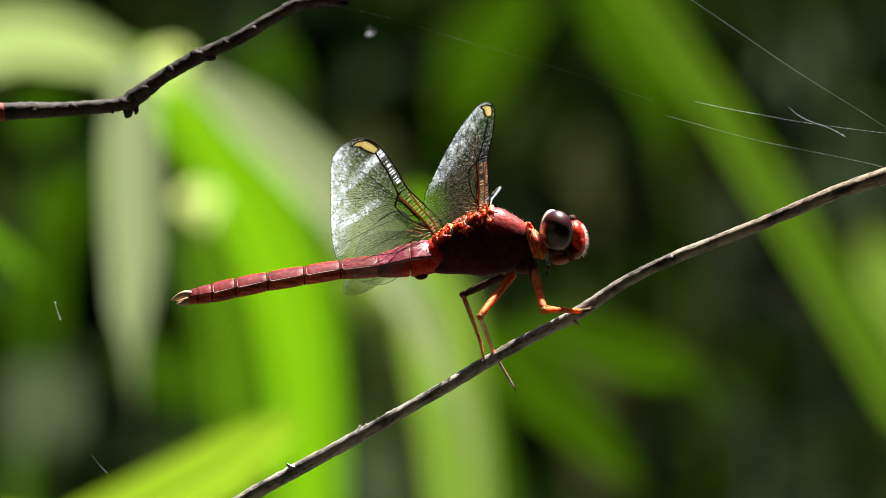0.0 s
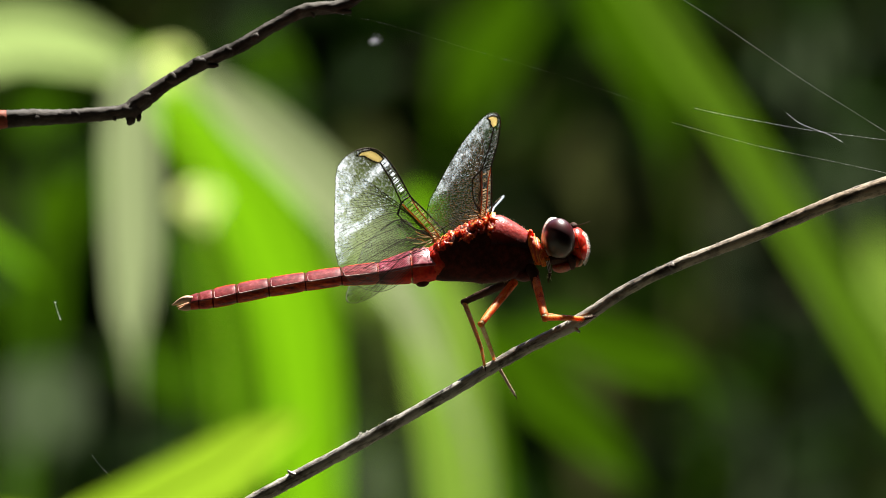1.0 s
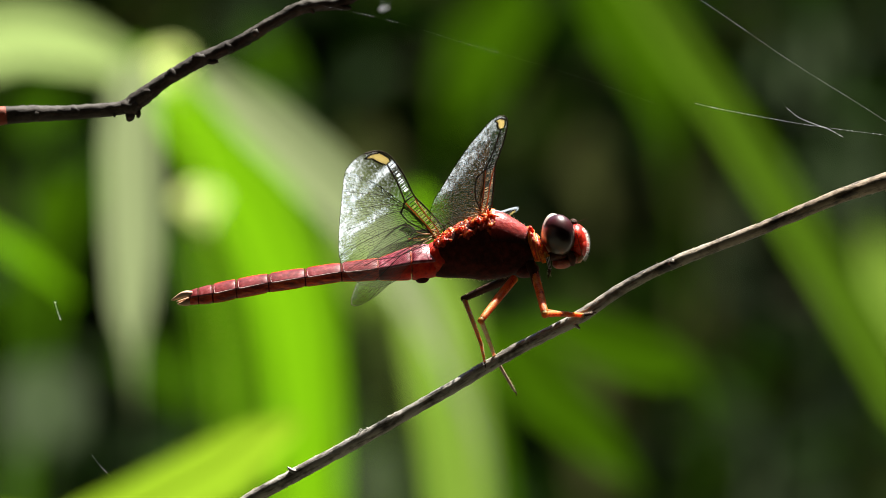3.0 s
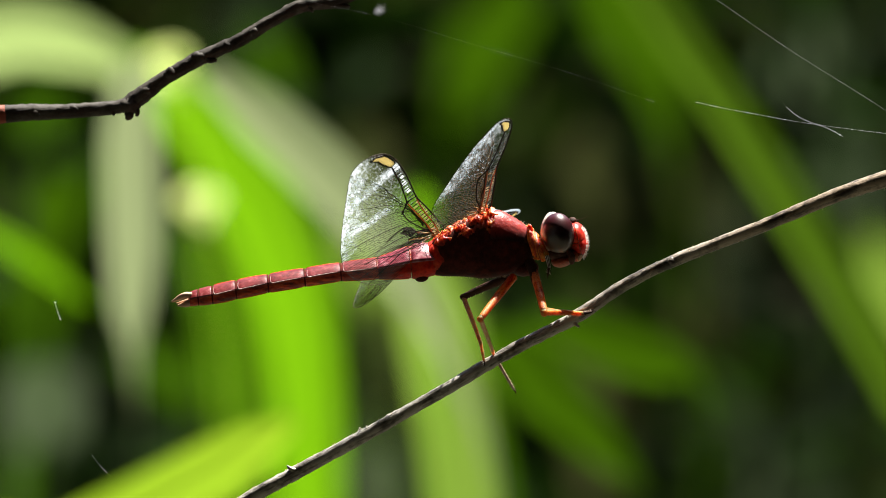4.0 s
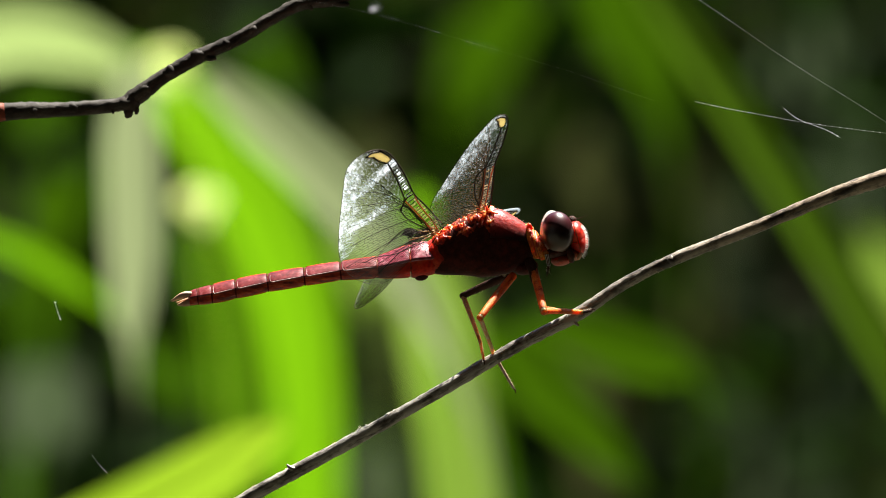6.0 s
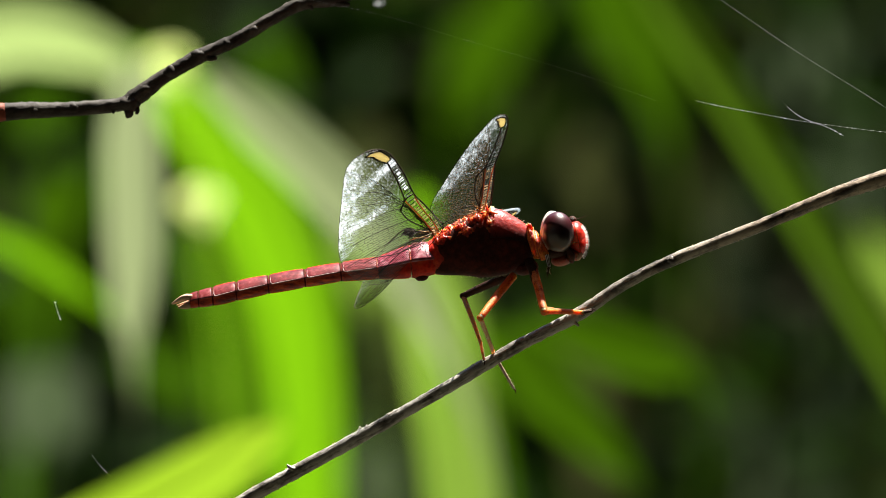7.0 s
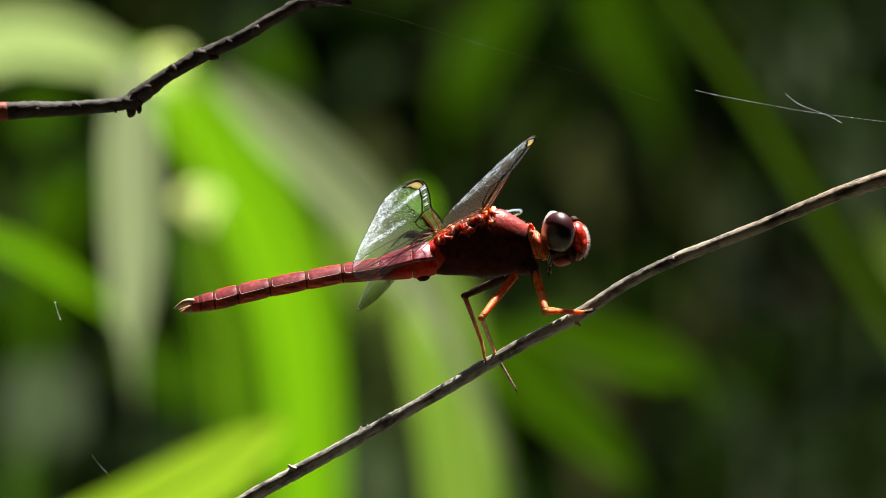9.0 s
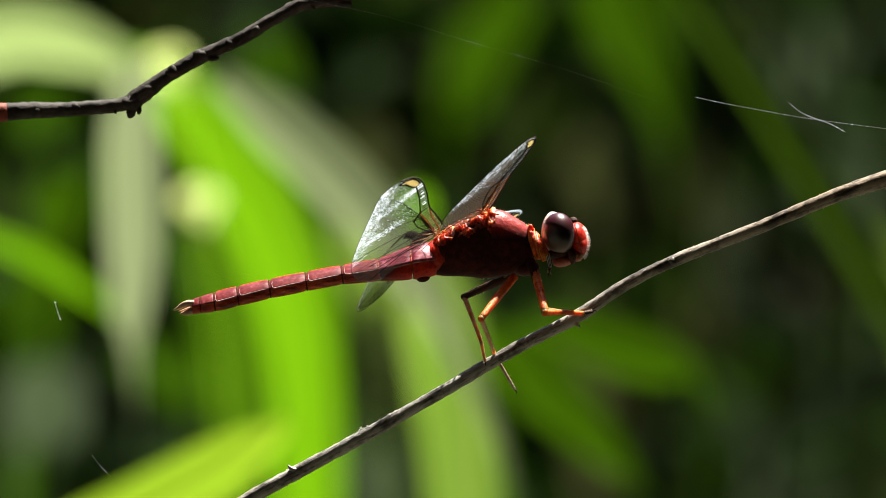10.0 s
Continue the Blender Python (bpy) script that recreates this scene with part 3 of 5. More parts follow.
def build_reeds():
    g = "broad bright green reed blade lit through by the sun"
    pale = "dry pale grey-green reed blade in the sun"
    yel = "yellow-green arching reed blade lit through by the sun"
    ol = "olive green reed blade, dim by its colour"
    dim = "deep green leaf, shade put into its colour"
    low = 0
    # the broad blade that arches over and comes down behind the tail
    blade([(575, low, 4.2), (556, 1500, 4.2), (545, 882, 4.2), (541, 700, 4.2), (515, 520, 4.2), (455, 370, 4.2), (372, 235, 4.2), (290, 150, 4.2), (215, 105, 4.2)],
          [115, 115, 112, 115, 130, 138, 130, 100, 40], GRASS, g)
    leafy = "pure green leaf, weak sun put into its colour"
    blade([(440, low, 4.6), (440, 1400, 4.6), (432, 850, 4.6), (416, 650, 4.6), (386, 510, 4.6), (352, 430, 4.6), (338, 390, 4.6)], [50, 50, 84, 104, 104, 70, 20], MID_GRASS, "mid green leaf, partial sun put into its colour")
    # round grey-green leaf, weak light put into its colour
    blade([(106, low, 4.7), (100, 1228, 4.7), (80, 842, 4.7), (76, 790, 4.7), (76, 728, 4.7), (76, 666, 4.7), (76, 640, 4.7)], [3, 3, 4, 120, 150, 120, 30], GREY_LEAF, "dull grey-green leaf, weak light put into its colour", category="leaf", group="leaves further back")
    blade([(60, low, 4.6), (70, 900, 4.6), (80, 480, 4.6), (90, 410, 4.6), (95, 350, 4.6), (98, 310, 4.6)], [4, 4, 24, 90, 90, 20], LEAF_GREEN, leafy)
    blade([(470, low, 5.0), (465, 1400, 5.0), (450, 850, 5.0), (436, 560, 5.0), (426, 420, 5.0)], [50, 50, 50, 50, 25], MID_GRASS, "mid green leaf, partial sun put into its colour")
    # pale blade leaning across to the wing and the one behind the legs
    moving = {}
    moving["pale"] = blade([(900, low, 3.3), (890, 1400, 3.3), (860, 882, 3.3), (775, 640, 3.3), (680, 460, 3.3), (560, 318, 3.3), (446, 214, 3.3), (345, 130, 3.3)], [8, 8, 8, 30, 92, 105, 95, 40], PALE_GRASS, pale)
    blade([(850, low, 3.6), (845, 1300, 3.6), (815, 860, 3.6), (792, 690, 3.6), (772, 560, 3.6), (752, 440, 3.6)], [120, 118, 118, 128, 138, 60], PALE_GREEN, yel)
    blade([(700, low, 4.6), (690, 1300, 4.6), (668, 620, 4.6), (656, 540, 4.6), (648, 480, 4.6), (638, 400, 4.6), (626, 330, 4.6)], [4, 4, 6, 36, 80, 92, 40], PALE_GREEN, yel)
    blade([(930, low, 5.0), (910, 1400, 5.0), (876, 882, 5.0), (850, 720, 5.0), (830, 600, 5.0)], [60, 60, 40, 40, 20], MID_GRASS, "mid green leaf, partial sun put into its colour")
    blade([(790, low, 3.4), (780, 900, 3.4), (752, 450, 3.4), (744, 392, 3.4), (740, 356, 3.4), (736, 334, 3.4)], [6, 6, 20, 46, 46, 14], GRASS, "small bright green leaf behind the wings")
    # bright arch in the upper corner and the pale blade hanging from it
    blade([(-900, low, 4.0), (-620, 2000, 4.0), (-330, 700, 4.0), (-150, 170, 4.0), (0, 76, 4.0), (110, 78, 4.0), (230, 120, 4.0)], [150, 150, 140, 130, 115, 105, 50], YELLOW_GRASS, yel)
    blade([(240, low, 3.3), (245, 1500, 3.3), (240, 780, 3.3), (234, 620, 3.3), (231, 550, 3.3), (235, 430, 3.3), (233, 250, 3.3), (245, 110, 3.3)], [3, 3, 3, 24, 64, 92, 94, 60], PALE_GRASS, pale)
    # round pale leaf tips, added to stand in for two blurred highlights
    blade([(420, low, 3.9), (400, 900, 3.9), (356, 420, 3.9), (354, 376, 3.9), (353, 358, 3.9), (352, 340, 3.9), (352, 330, 3.9)], [3, 3, 3, 54, 80, 58, 6], STRAW_HIGHLIGHT, "small straw-coloured leaf tip standing in for a blurred highlight")
    blade([(420, low, 3.9), (420, 700, 3.9), (330, 180, 3.9), (302, 130, 3.9), (298, 112, 3.9), (296, 96, 3.9), (294, 86, 3.9)], [3, 3, 3, 54, 80, 58, 6], STRAW_HIGHLIGHT, "small straw-coloured leaf tip standing in for a blurred highlight")
    # low blade in the corner
    moving["corner"] = blade([(-1200, low, 2.9), (-640, 2600, 2.9), (-190, 1130, 2.9), (124, 966, 2.9), (274, 892, 2.9), (386, 832, 2.9), (462, 786, 2.9), (530, 742, 2.9)], [116, 116, 116, 116, 118, 112, 84, 20], LIME_GRASS, g)
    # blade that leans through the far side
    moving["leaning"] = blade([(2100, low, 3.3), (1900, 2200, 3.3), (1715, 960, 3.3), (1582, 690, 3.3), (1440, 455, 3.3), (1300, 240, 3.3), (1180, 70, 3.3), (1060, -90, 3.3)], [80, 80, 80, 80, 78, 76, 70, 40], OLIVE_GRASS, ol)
    blade([(1800, low, 4.4), (1760, 1400, 4.4), (1660, 700, 4.4), (1575, 500, 4.4), (1530, 400, 4.4)], [70, 70, 70, 80, 10], PALE_GREEN, ol)
    moving["drooping"] = blade([(-700, low, 3.4), (-560, 1400, 3.4), (-380, 560, 3.4), (-190, 400, 3.4), (0, 430, 3.4), (130, 500, 3.4), (230, 580, 3.4)], [50, 50, 48, 44, 40, 36, 10], GRASS, g)
    # leaves further back, equally sunlit, so darker greens stand in for shade
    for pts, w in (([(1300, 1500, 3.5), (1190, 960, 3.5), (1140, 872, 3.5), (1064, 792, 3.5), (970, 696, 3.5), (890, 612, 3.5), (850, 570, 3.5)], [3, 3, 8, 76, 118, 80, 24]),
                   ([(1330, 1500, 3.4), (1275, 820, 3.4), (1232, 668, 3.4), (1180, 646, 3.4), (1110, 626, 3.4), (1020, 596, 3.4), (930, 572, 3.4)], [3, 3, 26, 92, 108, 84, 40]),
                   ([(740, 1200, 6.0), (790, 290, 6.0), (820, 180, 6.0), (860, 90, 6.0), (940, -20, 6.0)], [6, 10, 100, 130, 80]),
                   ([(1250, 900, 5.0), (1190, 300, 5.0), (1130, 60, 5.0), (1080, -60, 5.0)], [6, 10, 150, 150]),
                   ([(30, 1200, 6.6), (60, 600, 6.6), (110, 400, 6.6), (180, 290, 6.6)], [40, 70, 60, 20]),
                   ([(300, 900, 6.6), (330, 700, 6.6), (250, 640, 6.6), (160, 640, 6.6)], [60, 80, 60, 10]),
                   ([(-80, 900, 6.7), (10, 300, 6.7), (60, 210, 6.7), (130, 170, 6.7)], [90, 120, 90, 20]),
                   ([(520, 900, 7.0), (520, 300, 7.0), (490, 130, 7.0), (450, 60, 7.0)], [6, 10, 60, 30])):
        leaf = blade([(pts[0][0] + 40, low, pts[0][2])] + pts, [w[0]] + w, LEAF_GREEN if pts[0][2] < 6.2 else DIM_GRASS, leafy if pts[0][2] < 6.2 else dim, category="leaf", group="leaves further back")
        if pts[0][:2] in ((740, 1200), (1250, 900)):
            moving["high" if pts[0][0] < 1000 else "higher"] = leaf
    # dull leaves at the foot of the bank, weak light put into their colour
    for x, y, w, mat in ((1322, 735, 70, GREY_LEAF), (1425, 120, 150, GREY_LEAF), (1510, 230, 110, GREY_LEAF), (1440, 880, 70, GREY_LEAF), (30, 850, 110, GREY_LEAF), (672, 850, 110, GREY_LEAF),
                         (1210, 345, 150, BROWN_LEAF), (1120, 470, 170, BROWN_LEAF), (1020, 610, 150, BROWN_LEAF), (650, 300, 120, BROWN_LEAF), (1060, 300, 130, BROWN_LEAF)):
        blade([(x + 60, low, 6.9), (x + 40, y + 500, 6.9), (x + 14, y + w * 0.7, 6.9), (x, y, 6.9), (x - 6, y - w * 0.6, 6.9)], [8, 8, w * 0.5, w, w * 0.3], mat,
              "dull grey-green leaf, weak light put into its colour" if mat is GREY_LEAF else "dull brown leaf, shade put into its colour", category="leaf", group="leaves further back")
    return moving


# ------------------------------------------------------------ twigs
def build_twig(name, points, radii, mat, knots, label, origin, rough=0.14):
    at = spot(*origin)
    ob = thing(name, at, label, "twig")
    path = [p - at for p in catmull([spot(*p) for p in points], 18)]
    rad = [r * U for r in lerp_list(radii, len(path))]
    for i in range(len(rad)):
        rad[i] *= 1 + 0.07 * noise.noise(path[i] / (60 * U))
    bm = bmesh.new()
    sweep(bm, path, rad, n=18, rough=rough, uv=True)
    part("stem", bm, mat, ob)
    for x, y, d, r in knots:
        bm = bmesh.new()
        blob(bm, spot(x, y, d) - at, (r * U, r * 0.9 * U, r * 0.8 * U), 12, 8, lumps=0.5, size=9 * U)
        part("bud_scar", bm, mat, ob)
    return ob, path, rad, at


def stub(ob, at, mat, pts, radii, name="side_stub"):
    bm = bmesh.new()
    path = catmull([spot(*p) - at for p in pts], 4)
    sweep(bm, path, [r * U for r in lerp_list(radii, len(path))], n=8, rough=0.25)
    part(name, bm, mat, ob)


def build_twigs():
    rnd = random.Random(11)
    perch, path, rad, at = build_twig(
        "perch_twig",
        [(-2200, 15800, 120), (-1500, 9000, 90), (-700, 3600, 60), (-60, 1450, 30), (250, 1004, 10), (420, 891, 0), (512, 839, 0), (640, 769, 0), (790, 684, 0), (905, 616, 0),
         (1020, 556, 0), (1100, 503, 0), (1190, 458, 0), (1340, 399, 0), (1480, 341, 0), (1568, 312, 0), (1760, 250, 10), (2100, 120, 40)],
        [60, 50, 34, 22, 15, 13, 12.5, 11.5, 11, 11, 11.5, 11, 10.5, 11, 12.5, 15, 12, 5], BARK,
        [(1190, 458, -2, 11.5)], "slender grey-brown dead twig rising at a slant", (1000, 560))
    stub(perch, at, BARK, [(528, 831, -4), (518, 829, -7), (511, 824, -8), (507, 820, -8)], [7, 6, 3, 1])
    stub(perch, at, BARK, [(1012, 562, -4), (1018, 570, -8), (1024, 575, -9)], [4, 3, 2])
    bm = bmesh.new()
    for _ in range(420):
        k = rnd.randrange(90, len(path) - 21)
        a = rnd.uniform(0, 6.28)
        d = Vector((-0.45 * math.cos(a), -math.sin(a), math.cos(a)))
        p = path[k].lerp(path[k + 1], rnd.random()) + d * rad[k] * 0.9
        spike(bm, p, p + (d + Vector((rnd.uniform(-1, 1), rnd.uniform(-1, 1), rnd.uniform(-1, 1))) * 0.6) * rnd.uniform(1.0, 2.6) * U, 0.9 * U)
    part("bark_fibres", bm, BRISTLE, perch, "fine pale fibres on the bark")["kind"] = "stuff"
    for x, y in ((640, 755), (652, 750), (648, 752), (622, 766), (614, 770), (690, 727), (700, 722), (850, 637), (842, 641), (836, 645)):
        bm = bmesh.new()
        pts = [spot(x + rnd.uniform(-7, 7), y + 4 - rnd.uniform(0, 7), rnd.uniform(-8, 2)) - at for _ in range(6)]
        sweep(bm, catmull(pts, 5), 0.55 * U, n=5)
        part("lint", bm, WHITE_HAIR, perch, "white curl of lint caught on the bark")

    branch, path, rad, at = build_twig(
        "dark_branch",
        [(-3600, 15800, 300), (-3000, 8000, 450), (-2000, 2400, 120), (-900, 560, 430), (-300, 230, 420), (0, 199, 420), (110, 194, 420), (205, 186, 420), (240, 171, 420), (290, 135, 420),
         (350, 101, 420), (420, 69, 420), (480, 33, 420), (535, 6, 420), (600, -2, 422), (640, -24, 424)],
        [70, 55, 40, 26, 19, 16, 13, 12.5, 16, 13, 13.5, 12, 11.5, 12, 11, 8], DARK_BARK,
        [(228, 184, 416, 18), (350, 98, 416, 14), (258, 158, 416, 14), (300, 126, 414, 13), (404, 76, 416, 12.5), (446, 54, 416, 12), (128, 193, 416, 12), (60, 197, 416, 13)], "dark knotty dead branch with bud scars", (240, 171, 420), 0.2)
    stub(branch, at, DARK_BARK, [(228, 190, 414), (226, 202, 410), (222, 208, 408)], [9, 8, 3], "bud")
    stub(branch, at, DARK_BARK, [(236, 188, 414), (241, 196, 410), (240, 202, 408)], [7, 5, 3], "bud")
    stub(branch, at, DARK_BARK, [(364, 98, 416), (370, 104, 412), (382, 103, 410)], [8, 6, 3], "bud")
    stub(branch, at, DARK_BARK, [(196, 192, 414), (200, 201, 410)], [4, 2], "bud")
    stub(branch, at, DARK_BARK, [(540, 6, 418), (548, 12, 414), (552, 18, 412)], [7, 5, 2], "bud")
    stub(branch, at, DARK_BARK, [(585, 0, 420), (600, 6, 418), (618, 8, 418)], [8, 7, 3], "bud")
    bm = bmesh.new()
    p0, p1 = spot(-40, 203, 418) - at, spot(8, 198, 418) - at
    sweep(bm, [p0.lerp(p1, i / 6) for i in range(7)], [17.5 * U] * 5 + [17 * U, 16 * U], n=14, rough=0.1, uv=True)
    part("bark_collar", bm, RUST_BARK, branch, "rust-red patch of bark")
    return perch, branch


# ------------------------------------------------------------ the dragonfly
BASE = (1000, 560)


def loc(x, y, d=0.0):
    return Vector(((x - BASE[0]) * U, d * U, (BASE[1] - y) * U))


def section(x, top, low, deep, n=20, keel=0.0, box=1.0):
    """An oval cross-section of the body; keel: how far it is drawn out into a ridged roof with side edges low down."""
    c, r = (top + low) / 2, (low - top) / 2
    out = []
    if keel:
        # flat roof sides slope from the ridge to a side edge, then the flank turns under
        half = [(0.0, 1.0), (0.24, 0.96), (0.50, 0.77), (0.74, 0.47), (0.93, 0.14), (1.0, -0.01), (0.90, -0.07), (0.83, -0.30), (0.84, -0.50), (0.68, -0.80), (0.36, -0.97), (0.0, -1.0)]
        full = [(-w, h) for w, h in half] + [(w, h) for w, h in half[-2:0:-1]]
        return [loc(x, c - r * h, deep * w) for w, h in full]
    for k in range(n):
        a = 2 * math.pi * k / n
        sn, cs = math.sin(a), math.cos(a)
        if box != 1.0:
            cs = math.copysign(abs(cs) ** box, cs)
        out.append(loc(x, c - r * sn, deep * cs))
    return out


def refine(rows, per=4):
    """Smooths a short table of body sections."""
    pts = np.array(rows, float)
    out = []
    for i in range(len(pts) - 1):
        a, b, c, d = pts[max(i - 1, 0)], pts[i], pts[i + 1], pts[min(i + 2, len(pts) - 1)]
        for s in range(per):
            t = s / per
            out.append(0.5 * (2 * b + (c - a) * t + (2 * a - 5 * b + 4 * c - d) * t * t + (3 * b - 3 * c + d - a) * t ** 3))
    out.append(pts[-1])
    return out


def build_abdomen(fly):
    pivot = loc(768, 456)
    rows = refine([(772, 428, 482, 36), (735, 428, 488, 42), (700, 440, 489, 40), (667, 451, 489, 36), (600, 460, 492, 28), (537, 469, 501, 27), (472, 479, 511, 26),
                   (415, 489, 522, 25), (373, 498, 530, 23), (348, 504, 532, 19), (333, 509, 533, 14)], 12)
    table = np.array(rows)[::-1]

    def shape(x):
        return [np.interp(x, table[:, 0], table[:, k]) for k in (1, 2, 3)]
    joints = [772, 726, 667, 602, 538, 473, 416, 374, 349, 333]
    empty = None
    for i in range(len(joints) - 1):
        x1, x0 = joints[i], joints[i + 1]
        bm = bmesh.new()
        loops = []
        for s in range(11):
            f = s / 10
            x = x1 + (x0 - x1) * f - (0 if s < 10 else -1.0)
            top, low, deep = shape(x)
            swell = 1 + 0.06 * math.sin(math.pi * f) ** 0.6 - 0.03 * (f > 0.99) - 0.03 * (f < 0.01) + 0.02 * math.exp(-((f - 0.9) / 0.08) ** 2)
            c, r = (top + low) / 2, (low - top) / 2
            loops.append([p - pivot for p in section(x, c - r * swell, c + r * swell, deep * swell, 36, 0.6)])
        under = bmesh.new()
        for strip, box in ((range(-6, 7), bm), (range(6, 17), under)):         # the roof down to the keel, and what lies below it
            rows_ = [[box.verts.new(loop[k % 22]) for k in strip] for loop in loops]
            for a, b in zip(rows_, rows_[1:]):
                for k in range(len(a) - 1):
                    box.faces.new((a[k], a[k + 1], b[k + 1], b[k]))
            if i == len(joints) - 2:
                box.faces.new(rows_[-1])
            for v in box.verts:
                v.co += v.co.normalized() * 0.6 * U * noise.noise(v.co / (7 * U))
        if empty is None:
            empty = part("abdomen", bm, ROSE, fly, "slim crimson abdomen in ringed segments", pivot)
        else:
            part("abdomen_segment", bm, ROSE if i == 1 else ABDOMEN, empty)
        part("flank", under, WAIST_FLANK if i < 2 else FLANK, empty, "dark red underside below the side keel")
        if i:
            top, low, deep = shape(x1)
            bm = bmesh.new()
            rings(bm, [[p - pivot for p in section(x, top - 0.2, low + 0.3, deep * 1.012, 36, 0.6)] for x in (x1 + 1.2, x1 - 1.2)])
            for v in bm.verts:
                h = (v.co.z + pivot.z - loc(x1, (top + low) / 2).z) / U
                v.co.x -= 0.08 * h * U
            part("joint_membrane", bm, FLANK if i < 3 else RING, empty, "dark joint between the segments")
        if i < 7:
            # thin edges along the back and the belly, their glow put into the colour
            for edge_, mat, nm in ((0, RED_ORANGE, "back_ridge"), (1, ORANGE, "belly_edge")):
                bm = bmesh.new()
                pts = []
                for f in (0.06, 0.3, 0.6, 0.93):
                    x = x1 + (x0 - x1) * f
                    top, low, deep = shape(x)
                    pts.append((loc(x, low + 0.4, -deep * 0.34) if edge_ else loc(x, top - 0.6, 0)) - pivot)
                path = catmull(pts, 4)
                sweep(bm, path, [r * U for r in lerp_list([0.6, 1.3, 1.4, 0.8], len(path))], n=7)
                part(nm, bm, mat, empty)
        if 2 <= i <= 6:
            # raised side keel that turns up along the hind rim
            bm = bmesh.new()
            pts = []
            for f, h in ((0.10, 0.47), (0.35, 0.485), (0.65, 0.50), (0.84, 0.51), (0.90, 0.48), (0.93, 0.38), (0.935, 0.24), (0.92, 0.10)):
                x = x1 + (x0 - x1) * f
                top, low, deep = shape(x)
                w = np.interp(h, [0.0, 0.02, 0.115, 0.265, 0.43, 0.505], [0.0, 0.24, 0.50, 0.74, 0.93, 1.0])
                pts.append(loc(x, top + (low - top) * h, -deep * w * 1.06) - pivot)
            path = catmull(pts, 4)
            sweep(bm, path, [r * U for r in lerp_list([0.3, 0.7, 0.9, 1.0, 0.8, 0.6, 0.5, 0.3], len(path))], n=7)
            part("side_keel", bm, RIM, empty, "pale rim along the side keel")
    for x0, y0, x1, y1, x2, y2, dd, r in ((338, 514, 322, 515, 301, 525, -7, 5.5), (338, 515, 321, 518, 303, 526, 7, 5), (338, 526, 325, 530, 312, 532, -5, 5.5), (338, 522, 326, 525, 310, 528, 2, 4)):
        bm = bmesh.new()
        path = catmull([loc(x0, y0, dd) - pivot, loc(x1, y1, dd * 1.3) - pivot, loc(x2, y2, dd * 0.7) - pivot], 5)
        sweep(bm, path, [q * U for q in lerp_list([r, r * 1.05, r * 0.7, 0.9], len(path))], n=10, rough=0.2)
        part("tail_clasper", bm, PALE, empty, "pale orange tail clasper")
    # accessory lobe below the second segment
    bm = bmesh.new()
    blob(bm, loc(744, 486, -4) - pivot, (13 * U, 16 * U, 9 * U), 14, 8, lumps=0.25)
    part("genital_lobe", bm, THORAX, empty)
    return empty


